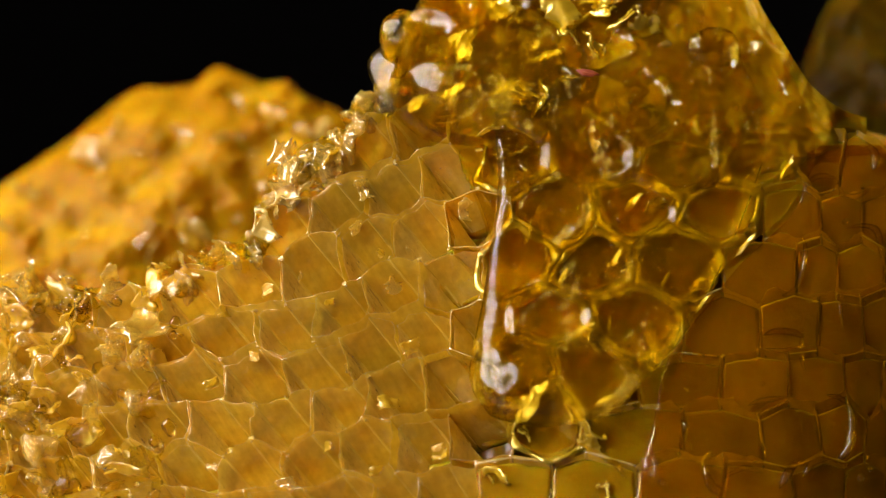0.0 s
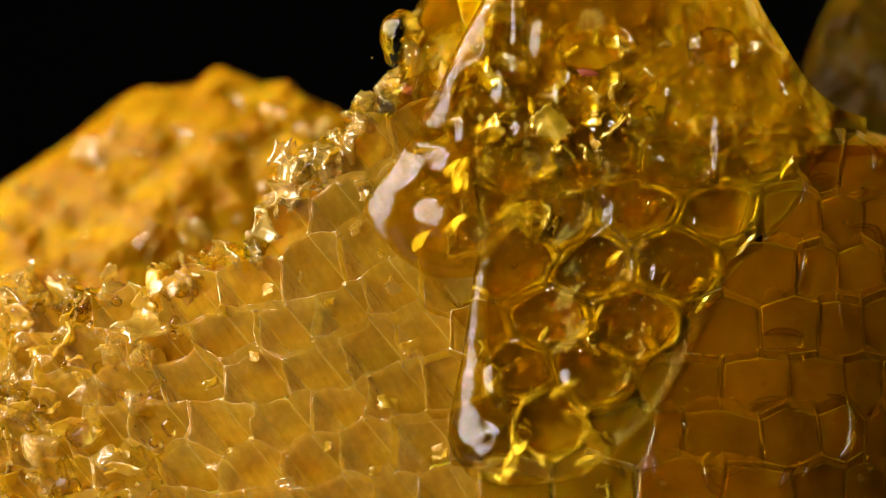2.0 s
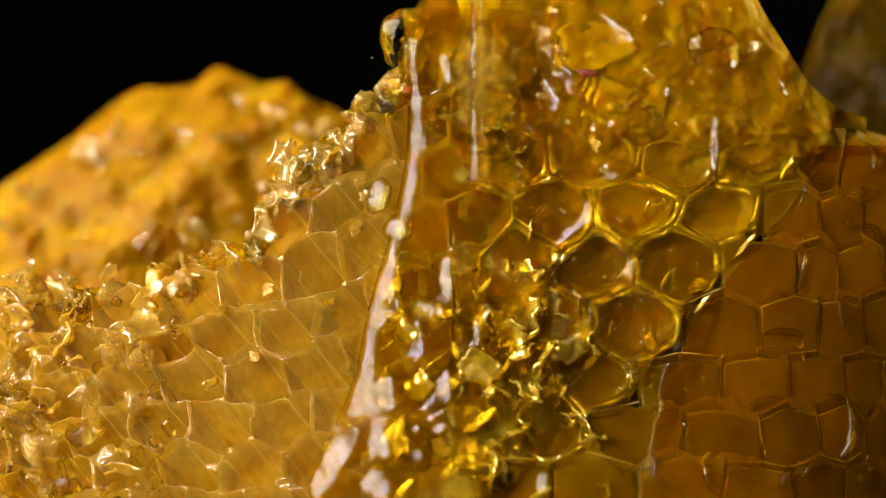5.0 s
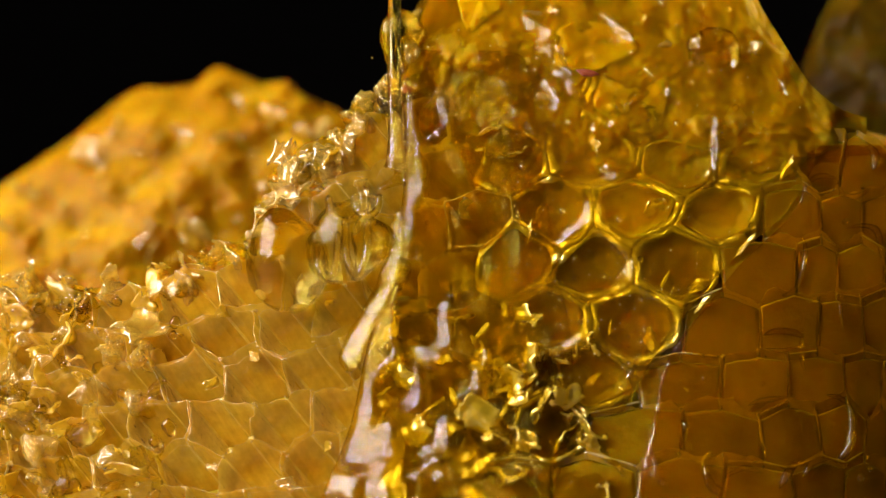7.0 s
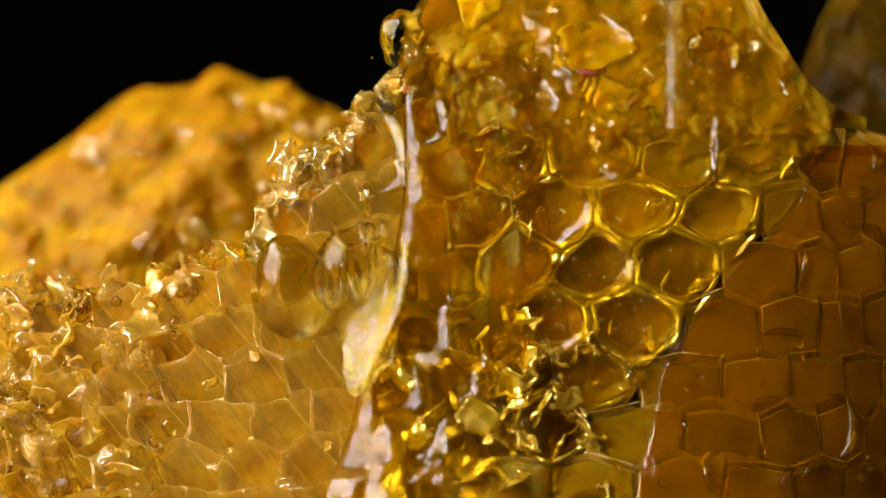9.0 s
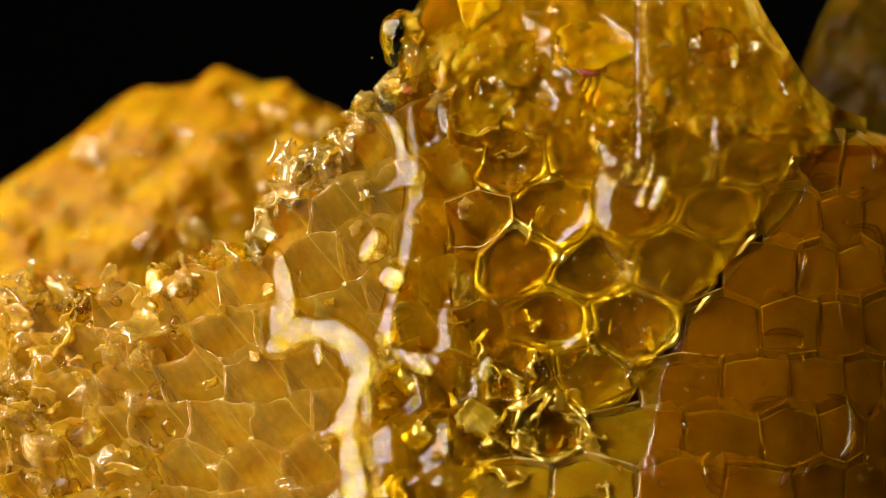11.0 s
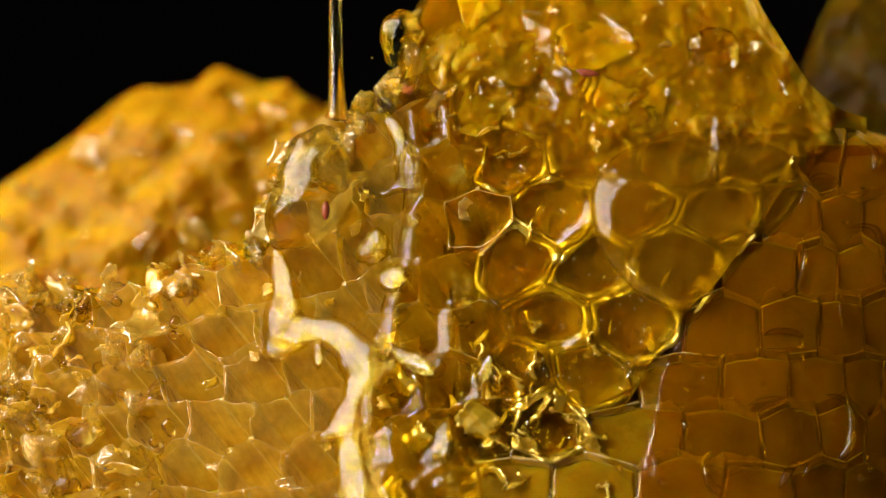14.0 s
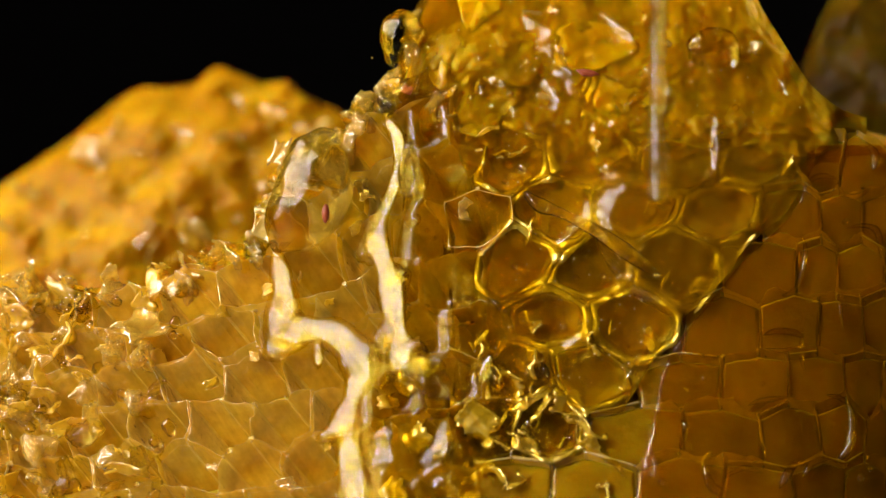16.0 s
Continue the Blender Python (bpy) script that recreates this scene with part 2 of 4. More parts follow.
def build_studio():
    def slab(name, label, mat, *dims):
        bm = bmesh.new()
        box(bm, *dims)
        tagged(part(name, bm, mat, None, "", False), label, name.split("_")[0], kind="structure")
    slab("floor", "dark wooden table top under the honeycomb", TABLE, -1.2, 1.2, -1.0, 1.2, -0.03, 0.0)
    slab("wall_north", "black cloth backdrop behind the honeycomb", CLOTH, -1.2, 1.2, 1.2, 1.23, 0, 1.5)
    slab("wall_south", "black studio wall behind the camera", CLOTH, -1.2, 1.2, -1.03, -1.0, 0, 1.5)
    slab("wall_west", "black studio wall", CLOTH, -1.23, -1.2, -1.0, 1.2, 0, 1.5)
    slab("wall_east", "black studio wall", CLOTH, 1.2, 1.23, -1.0, 1.2, 0, 1.5)
    slab("ceiling", "black studio ceiling", CLOTH, -1.23, 1.23, -1.03, 1.23, 1.5, 1.53)


def build_panel(m):
    """LED video light on a stand: housing, light field, four barn edges, pole and foot."""
    root = tagged(new("led_panel"), "square LED video light with a grid of white diodes", "studio light")
    w = 0.115
    bm = bmesh.new()
    box(bm, -w - .008, w + .008, -w - .008, w + .008, -.03, -.002)
    bmesh.ops.bevel(bm, geom=bm.edges[:], offset=.004, segments=2, affect="EDGES")
    part("housing", bm, CASE, root)
    bm = bmesh.new()
    vs = [bm.verts.new((x * w, y * w, 0.001)) for x, y in ((-1, -1), (1, -1), (1, 1), (-1, 1))]
    bm.faces.new(vs)
    part("light_field", bm, LED, root, "glowing white diode grid", False)
    root.matrix_world = m
    return root


build_studio()
build_panel(look((-0.160, -0.100, 0.162), (-0.005, 0.0, 0.045)) @ pose(0, 0, 0, 0, 180, 0))


# ---- wax flakes ----
def flake_mesh(seed, material):
    """A broken piece of cell wall, about 1 mm across: a bent strip with torn edges."""
    rng = random.Random(seed)
    n, k = 13, 9
    sweep, radius = rng.uniform(0.6, 2.2), rng.uniform(0.45, 0.8)
    tall, flare = rng.uniform(0.6, 1.2), rng.uniform(-0.25, 0.25)
    verts, faces = [], []
    for layer in (0, 1):
        for a in range(n):
            for b in range(k):
                # flat walls that meet at the cell's corners
                t = a / (n - 1) * 2
                ang = (math.floor(min(t, 1.999)) + 0.0) * sweep / 2
                nxt = ang + sweep / 2
                f = t - math.floor(min(t, 1.999))
                x = (math.cos(ang) * (1 - f) + math.cos(nxt) * f) * radius
                y = (math.sin(ang) * (1 - f) + math.sin(nxt) * f) * radius
                h = b / (k - 1)
                z = (h - 0.5) * tall
                if b in (0, k - 1):
                    z += 0.28 * wobble(a * 0.23, b, seed, 0.3, seed) + 0.08 * wobble(a, b, seed, 0.4, seed)
                grow = 1 + flare * h + 0.15 * wobble(x, y, z, 0.3, seed + 2) - layer * 0.075 / radius
                p = Vector((x * grow - radius * 0.6, y * grow, z))
                p += Vector([0.22 * wobble(*p, 0.55, seed + 3 + q) + 0.07 * wobble(*p, 0.2, seed + 6 + q) for q in range(3)])
                verts.append(p)
    for layer in (0, 1):
        o = layer * n * k
        for a in range(n - 1):
            for b in range(k - 1):
                faces.append([o + a * k + b, o + (a + 1) * k + b, o + (a + 1) * k + b + 1, o + a * k + b + 1])
    rim = [a * k for a in range(n)] + [(n - 1) * k + b for b in range(1, k)] + [a * k + k - 1 for a in range(n - 2, -1, -1)] + [b for b in range(k - 2, 0, -1)]
    for i, a in enumerate(rim):
        b = rim[(i + 1) % len(rim)]
        faces.append([a, b, n * k + b, n * k + a])
    bm = from_arrays([v * MM for v in verts], faces)
    me = bpy.data.meshes.new("flake")
    bm.to_mesh(me)
    bm.free()
    me.polygons.foreach_set("use_smooth", [True] * len(me.polygons))
    me.materials.append(material)
    return me


FLAKES = [flake_mesh(i, (RIM, WAX, CRUMPLED)[i % 3]) for i in range(18)]
PLATES = [f for i, f in enumerate(FLAKES) if i % 3]
SOAKED_FLAKES = [flake_mesh(30 + i, SOAKED) for i in range(10)]


def flake(place, size, parent, turn=None, meshes=None):
    ob = new("wax_flake", random.choice(meshes or FLAKES))
    ob.parent = parent
    turn = turn or Euler([random.uniform(-3, 3) for _ in range(3)])
    ob.matrix_world = Matrix.LocRotScale(place, turn, (size, size * random.uniform(.6, 1.2), size))
    return ob


def clump_mesh(seed):
    """A knob of crumpled wax, about 1 mm in radius."""
    bm = bmesh.new()
    bmesh.ops.create_icosphere(bm, subdivisions=4, radius=1)
    for x in bm.verts:
        n = x.co.copy()
        r = 1 + 0.55 * wobble(*n, 0.9, seed) + 0.38 * abs(wobble(*n, 0.45, seed + 1)) + 0.16 * wobble(*n, 0.2, seed + 2)
        x.co = Vector((n.x, n.y * 0.7, n.z)) * r * MM
    me = bpy.data.meshes.new("wax_clump")
    bm.to_mesh(me)
    bm.free()
    me.polygons.foreach_set("use_smooth", [True] * len(me.polygons))
    me.materials.append(GLASS if seed % 2 else CRUMPLED)
    return me


CLUMPS = [clump_mesh(200 + i) for i in range(8)]


def clump(u, v, d, size, parent):
    ob = new("wax_clump", random.choice(CLUMPS))
    ob.parent = parent
    turn = Euler([random.uniform(-3, 3) for _ in range(3)])
    ob.matrix_basis = Matrix.LocRotScale(spot(u, v, float(face_depth(u, v)) + d), turn, (size, size * random.uniform(0.6, 1), size * random.uniform(0.8, 1.6)))


# ---- the comb ----
CREST = curve((-46, -3), (-34, -2.8), (-28.5, -3.1), (-23, -2.4), (-17.5, -.6), (-14.6, 1.0), (-12.8, 5.2), (-10.2, 7.2),
              (-8.2, 8.0), (-6.3, 11.0), (-4.3, 11.8), (-2.7, 14.2), (-1.7, 18), (0, 22), (2, 29), (12, 33), (20, 27), (23, 22), (24.6, 18.8), (26.2, 16.2), (28, 13.4),
              (30, 11.6), (33, 10.4), (37, 9.6), (46, 9))


SLOPE = 0.27          # the face leans back


def face_depth(u, v):
    """Depth of the comb's broken face: a nose that falls back to the left, to the right and upwards."""
    return (SLOPE * v + 0.011 * np.minimum(u + 6, 0) ** 2 + 0.003 * np.maximum(u - 9, 0) ** 2 + 0.010 * np.clip(0.65 - 0.06 * v, 0.45, 2) * np.maximum(u - 18, 0) ** 2
            + 0.02 * np.maximum(v - 8, 0) ** 2)


COL = curve((-12, -54), (-7, -31.4), (-4, -17.1), (-3, -12.3), (-2, -7.9), (-1, -3.9), (0, 0.4), (1, 5.3), (2, 11.3), (3, 18.0), (4, 24.4), (5, 28.7), (6, 32.2), (7, 35.6), (9, 42.4), (12, 52))
ROW_STEP = curve((-48, 3.0), (-20, 3.3), (-12, 3.7), (-6, 3.9), (4, 4.2), (20, 4.2), (48, 4.2))
ROW_BASE = curve((-48, -11.0), (-20, -6.9), (-12, -5.8), (-8, -4.6), (-2, -2.6), (4, -1.5), (20, -1.5), (48, -1.8))


def lattice(s, j):
    """Place on the face of the lattice point s along row j."""
    u = float(COL(s))
    return u, float(ROW_BASE(u) + j * ROW_STEP(u))


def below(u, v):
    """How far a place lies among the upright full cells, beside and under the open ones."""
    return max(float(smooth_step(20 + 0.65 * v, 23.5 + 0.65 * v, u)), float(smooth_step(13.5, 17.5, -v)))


def cell_axis(u, v):
    """Which way the tubes run into the comb."""
    left = float(1 - smooth_step(-2, 5, u + 0.6 * max(v - 7, 0)))
    upright = below(u, v) * (1 - left)
    slant = Vector((0.66, -0.8, 0.4))
    a = Vector((-0.16, 0.2, 1.0)) * (1 - left - upright) + slant * left + Vector((0.06, -1.0, 0.3)) * upright
    return a.normalized()


CENTRES = []
for jj in range(-7, 9):
    for ii in range(-10, 12):
        cu, cv = lattice(ii + 0.5 * (jj % 2), jj)
        if -46 < cu < 46 and -25 < cv < 25 and cv < CREST(cu) - 0.4 and not (cu > 21 and cv > 9.8 - 0.1 * (cu - 24)):
            CENTRES.append((cu, cv, ii + 0.5 * (jj % 2), jj))
CENTRE_UV = np.array([(c[0], c[1]) for c in CENTRES])


def wet(u, v):
    """How far a place lies in the honey-filled middle of the comb."""
    return float(smooth_step(2.3, 5, u + 0.9 * max(v - 6, 0))) * (1 - below(u, v))


def hex_corner(s, j, k):
    """Corner k of the cell at lattice (s, j), shared with its neighbours; beside the wet middle the cells are seen squat."""
    squat = 0.11 * (1 - wet(*lattice(s, j)))
    peak, side = 2 / 3 - squat, 1 / 3 + squat * 0.75
    ds, dj = ((0, peak), (-.5, side), (-.5, -side), (0, -peak), (.5, -side), (.5, side))[k]
    u, v = lattice(s + ds, j + dj)
    u, v = u + 0.2 * (k in (0, 2, 4)) * squat * 9, v
    k = 0.72 + 0.1 * below(u, v) + 0.4 * float(smooth_step(6, 12, v)) + 0.55 * wet(u, v)
    return Vector((u + k * 1.25 * wobble(u, v, 0, 2.6, 1), v + k * 1.25 * wobble(u, v, 5, 2.6, 2), 0))


SIDE_STEPS = (0.0, 0.045, 0.27, 0.5, 0.73, 0.955)       # places along one wall, close together at the cell's edges


def build_cell(u, v, s, j, comb):
    """One wax cup: a six-sided tube with a thin torn lip, and the honey that fills it."""
    ax = cell_axis(u, v)
    w = wet(u, v)
    high = float(smooth_step(5.5, 10, v)) * w          # drowned cells towards the top
    corners = [hex_corner(s, j, k) for k in range(6)]
    mid = sum(corners, Vector()) / 6
    per = len(SIDE_STEPS)
    ring = []
    for k in range(6):
        for q in SIDE_STEPS:
            ring.append(corners[k].lerp(corners[(k + 1) % 6], q))
    # round the corners of the cup
    dry = w < 0.35
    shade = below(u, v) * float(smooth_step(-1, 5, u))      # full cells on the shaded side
    outer = list(ring)
    for _ in range(0 if dry else 2 + int(3 * w)):
        ring = [(ring[i - 1] + ring[i] * 2 + ring[(i + 1) % len(ring)]) / 4 for i in range(len(ring))]
    m = len(ring)
    length = 6.0
    torn = 0.85 * (1 - w) + 1.0 * w
    broken = (1 - w) * (1 - 0.7 * shade) * random.uniform(-0.6, 0.6)
    lip = min(0.967, 0.967 - 0.11 * w + 0.1 * w * wobble(u, v, 4, 3, 8))
    # rows: (share of the length, size) down the outside, over the rim and down the inside
    rows = [(.4, .99), (.1, .99), (0, .985), (0, lip + .01), (.04, lip), (.12, lip), (.25, lip - .005), (.5, lip - .01), (.75, lip - .01), (1, lip - .01)]
    verts, faces = [], []
    for r, size in rows:
        for i, p in enumerate(outer if size > 0.98 else ring):
            q = mid + (p - mid) * (size - (0.035 if dry and i % per == 0 and size < 0.985 else 0) - (0.09 * w * wobble(p.x, p.y, 9, 1.5, 16) if size < 0.97 else 0))
            q += (q - mid) * 0.05 * wobble(q.x, q.y, 7 * r, 1.1, 15) * min(1, 3 * r)
            rim = torn * (0.9 * wobble(p.x, p.y, 3, 1.6, 4) + 0.4 * wobble(p.x, p.y, 1, .5, 5)) + 1.1 * high + broken + 1.1 * w * max(0.0, wobble(p.x, p.y, 2, 4.5, 18) + 0.1)
            rim = max(rim, -0.5)
            a = rim + (length - rim) * r - 0.1 * w
            bend = (0.16 if dry else 0.2) * wobble(p.x, p.y, 2 + 4 * r, 1.8, 6)
            c = Vector((q.x + bend, q.y - bend, float(face_depth(q.x, q.y)))) + ax * a
            verts.append(spot(*c))
    for r in range(len(rows) - 1):
        for i in range(m):
            k = (i + 1) % m
            faces.append([r * m + i, r * m + k, (r + 1) * m + k, (r + 1) * m + i])
    # brown bodies on the shaded side: dark honey plus painted-in shade
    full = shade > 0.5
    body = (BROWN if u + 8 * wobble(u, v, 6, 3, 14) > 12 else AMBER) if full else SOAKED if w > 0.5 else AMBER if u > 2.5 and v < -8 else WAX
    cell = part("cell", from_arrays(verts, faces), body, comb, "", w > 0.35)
    for mat in (SOAKED if w > 0.5 else EDGE_BROWN if full else RIM, EDGE_BROWN if full else EDGE, body if full else BACKLIT):
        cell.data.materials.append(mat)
    for f in cell.data.polygons:
        low, lane = min(f.vertices), sorted(x % m for x in f.vertices)
        lane = m - 1 if lane[0] == 0 and lane[-1] == m - 1 else lane[0]
        if 2 * m <= low < 3 * m and max(f.vertices) < 4 * m:
            f.material_index = 1
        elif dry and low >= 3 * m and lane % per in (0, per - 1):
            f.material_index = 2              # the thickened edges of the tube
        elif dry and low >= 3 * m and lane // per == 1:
            f.material_index = 3              # the side wall: dust, and light from behind put into a paler colour
    # the fill: a dish that climbs the walls, or a full pane in the upright cells
    flush = shade * (1 - w)
    depth = 4.6 - 3.9 * min(1.0, 2.6 * w)
    depth = depth * (1 - shade) + (0.45 - 0.3 * wobble(u, v, 2, 1.5, 12)) * shade
    depth += 0.9 * w * wobble(u, v, 5, 2.2, 13) + (0.5 + 0.5 * high) * (1 - shade) * wobble(u, v, 8, 3.0, 7) - 0.3 * high
    verts, faces = [], []
    for layer in (0, 1):
        for t in (0.99, 0.9, 0.78, 0.6, 0.35, 0.15):
            for p in ring:
                q = mid + (p - mid) * t * (lip + .005)
                a = depth + layer * 0.8 + (0.35 + 0.5 * w - 0.9 * high - 0.5 * flush) * (1 - t ** 3) + (0.1 + 0.2 * w + 0.4 * high) * wobble(q.x, q.y, 0, 0.9, 9)
                verts.append(spot(*(Vector((q.x, q.y, float(face_depth(q.x, q.y)))) + ax * a)))
    for layer in (0, 1):
        o = layer * 6 * m
        for r in range(5):
            for i in range(m):
                k = (i + 1) % m
                faces.append([o + r * m + i, o + r * m + k, o + (r + 1) * m + k, o + (r + 1) * m + i])
        faces.append([o + 5 * m + i for i in range(m)])
    for i in range(m):
        k = (i + 1) % m
        faces.append([i, k, 6 * m + k, 6 * m + i])
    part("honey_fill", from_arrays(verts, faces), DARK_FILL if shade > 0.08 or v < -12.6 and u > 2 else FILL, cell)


def build_core(comb):
    """The mass of comb behind the open cells, down to the table."""
    us = np.linspace(-46, 46, 70)
    verts, faces = [], []
    nv = 40
    for back in (0, 1):
        for u in us:
            top = float(CREST(u)) - 1.5 - 0.4 * float(1 - smooth_step(-3, 2, u))
            for r in range(nv):
                v = -44.8 + (top + 44.8) * r / (nv - 1)
                gap = 5.2 * float(smooth_step(-26, -22, v))
                d = float(face_depth(u, v)) + gap + 0.7 * wobble(u, v, 0, 2.5, 11)
                if back:
                    d += 14 - 10 * (r / (nv - 1)) ** 6
                p = spot(u, v, d)
                p.z = max(p.z, 0.0)
                verts.append(p)
    nu = len(us)
    for back in (0, 1):
        o = back * nu * nv
        for a in range(nu - 1):
            for r in range(nv - 1):
                faces.append([o + a * nv + r, o + (a + 1) * nv + r, o + (a + 1) * nv + r + 1, o + a * nv + r + 1])
    o = nu * nv
    for a in range(nu - 1):
        for r in (0, nv - 1):
            faces.append([a * nv + r, (a + 1) * nv + r, o + (a + 1) * nv + r, o + a * nv + r])
    for r in range(nv - 1):
        for a in (0, nu - 1):
            faces.append([a * nv + r, a * nv + r + 1, o + a * nv + r + 1, o + a * nv + r])
    part("comb_core", from_arrays(verts, faces), CORE, comb)


def build_comb():
    comb = tagged(new("honeycomb"), "broken pale yellow honeycomb with torn wax cells, wet with honey", "honeycomb")
    build_core(comb)
    for c in CENTRES:
        build_cell(*c, comb)
    # scraps stuck to the torn rims
    for _ in range(300):
        u, v, sj, j = random.choice(CENTRES)
        if (wet(u, v) > 0.4 or u > 8) and random.random() < 0.9:
            continue
        c = hex_corner(sj, j, random.randrange(6))
        flake(spot(c.x, c.y, float(face_depth(c.x, c.y)) - 0.1), 0.1 + 0.5 * random.random() ** 2, comb, None, FLAKES[::3])
    # the crushed corner low on the lit side
    for _ in range(70):
        u = -36 + 15 * random.random() ** 1.4
        v = random.uniform(-21, float(CREST(u)) + 0.6)
        if u > -24 and v < -8 and random.random() < 0.6:
            continue
        flake(spot(u, v, float(face_depth(u, v)) - random.uniform(-0.2, 1.2)), random.uniform(1.2, 3.4), comb, None, PLATES)
    # broken edge along the crest
    for _ in range(55):
        u = random.uniform(-34, -1.5)
        v = float(CREST(u)) - random.uniform(-0.9, 1.5)
        flake(spot(u, v, float(face_depth(u, v)) + random.uniform(-0.8, 2)), random.uniform(0.6, 2.0), comb, None, PLATES)
    for _ in range(24):
        u = random.uniform(-14.5, -8.5)
        v = float(CREST(u)) - random.uniform(-0.4, 3.0)
        flake(spot(u, v, float(face_depth(u, v)) + random.uniform(-0.6, 0.8)), random.uniform(0.8, 2.2), comb, None, FLAKES[::3])
    for _ in range(75):
        u = random.uniform(-34, -2) if random.random() < 0.4 else random.uniform(-16, -2)
        clump(u, float(CREST(u)) - random.uniform(-0.3, 1.6), random.uniform(-0.3, 1.2), random.uniform(0.35, 1.15), comb)
    for _ in range(36):
        u = -36 + 14 * random.random() ** 1.3
        v = random.uniform(-21, float(CREST(u)))
        clump(u, v, random.uniform(-0.5, 0.4), random.uniform(0.3, 1.0), comb)
    # torn wall scraps drowned in the honey
    for i in range(50):
        u, v = random.uniform(4, 22), random.uniform(-21, 9)
        if i > 30:
            u, v = random.uniform(3, 14), random.uniform(-21, -6)
        tip = Euler((random.uniform(-0.5, 0.5), random.uniform(-0.5, 0.5), random.uniform(-3, 3)))
        tip = (Euler((1.5, 0, 0)).to_matrix() @ tip.to_matrix()).to_euler()
        flake(spot(u, v, float(face_depth(u, v)) + random.uniform(0.1, 1.2)), random.uniform(0.8, 2.4), comb, tip if i % 3 else None, SOAKED_FLAKES)
    return comb


def build_capping(comb):
    """The bruised wax capping and crushed comb over the upper cells."""
    nu, nv = 190, 130
    verts, faces = [], []
    for layer in (0, 1):
        for r in range(nv):
            for a in range(nu):
                u = -4.5 + 37 * a / (nu - 1)
                v = 4.5 + min(24.0, max(0.5, float(CREST(u)) - 5.0)) * r / (nv - 1)
                low = 7.0 + 2.2 * wobble(u, 0, 0, 5, 80) + 1.2 * wobble(u, 3, 0, 1.7, 81)
                inside = min(1.0, max(-1.0, (v - low) / 2.5))
                side = float(smooth_step(-4.6, -3.2, u) * (1 - smooth_step(29, 32.4, u)) * smooth_step(0, 3, u + 0.9 * (v - 6)))
                h = (0.5 * inside + 1.0 * wobble(u, v, 0, 3.6, 82) + 0.6 * wobble(u, v, 4, 1.7, 83) + 0.5 * abs(wobble(u, v, 4, 0.9, 84)) + 0.16 * wobble(u, v, 4, 0.45, 85) - 0.8 + 0.5 * float(smooth_step(19, 23, u))) - 3 * (1 - side)
                verts.append(spot(u, v, float(face_depth(u, v)) - (h if layer == 0 else min(h - 0.6, -1.5))))
    for layer in (0, 1):
        o = layer * nu * nv
        for r in range(nv - 1):
            for a in range(nu - 1):
                faces.append([o + r * nu + a, o + r * nu + a + 1, o + (r + 1) * nu + a + 1, o + (r + 1) * nu + a])
    o = nu * nv
    for r in range(nv - 1):
        for a in (0, nu - 1):
            faces.append([r * nu + a, (r + 1) * nu + a, o + (r + 1) * nu + a, o + r * nu + a])
    for a in range(nu - 1):
        for r in (0, nv - 1):
            faces.append([r * nu + a, r * nu + a + 1, o + r * nu + a + 1, o + r * nu + a])
    part("wax_capping", from_arrays(verts, faces), CAPPING, comb, "bruised amber wax capping")
    for _ in range(22):
        u, v = random.uniform(-2, 24), random.uniform(7, 19)
        flake(spot(u, v, float(face_depth(u, v)) - random.uniform(0, 0.7)), random.uniform(0.6, 1.9), comb, None, PLATES)


comb = build_comb()
build_capping(comb)


# ---- lumps behind ----
def build_lump(name, label, top, u0, u1, depth, thick, mat, seed, flakes):
    """A crumbled comb piece with a rough rounded front and an uneven top line."""
    root = tagged(new(name), label, "honeycomb")
    nu = 150
    hs = [(0.0, -1), (0.3, -1)] + [(0.5 + 0.5 * r / 89, -1) for r in range(90)] + [(0.97, 1), (0.9, 1), (0.6, 1), (0, 1)]
    nv = len(hs)
    verts, faces = [], []

    def place(u, h, side):
        t = float(top(u))
        v = -40 + (t + 40) * h
        d = depth + side * thick * math.sqrt(max(0, 1 - h ** 5))
        rough = (2.3 * wobble(u, v, d, 7.0, seed) + 1.1 * wobble(u, v, d, 2.6, seed + 1)
                 + 0.7 * abs(wobble(u, v, d, 1.2, seed + 2)) + 0.3 * wobble(u, v, d, .5, seed + 3))
        p = spot(u + 0.3 * rough, v + 0.4 * rough * h, d + side * rough * 1.0)
        p.z = max(p.z, 0)
        return p

    for a in range(nu):
        u = u0 + (u1 - u0) * a / (nu - 1)
        verts += [place(u, h, side) for h, side in hs]
    for a in range(nu - 1):
        for r in range(nv - 1):
            faces.append([a * nv + r, (a + 1) * nv + r, (a + 1) * nv + r + 1, a * nv + r + 1])
    faces.append([r for r in range(nv)])
    faces.append([(nu - 1) * nv + r for r in range(nv)])
    part("crumbled_mass", from_arrays(verts, faces), mat, root)
    for _ in range(flakes):
        p = place(random.uniform(u0 + 2, u1 - 2), 0.97 - 0.42 * random.random() ** 1.6, -1)
        flake(p, random.uniform(0.8, 3.2), root, None, FLAKES)
    return root


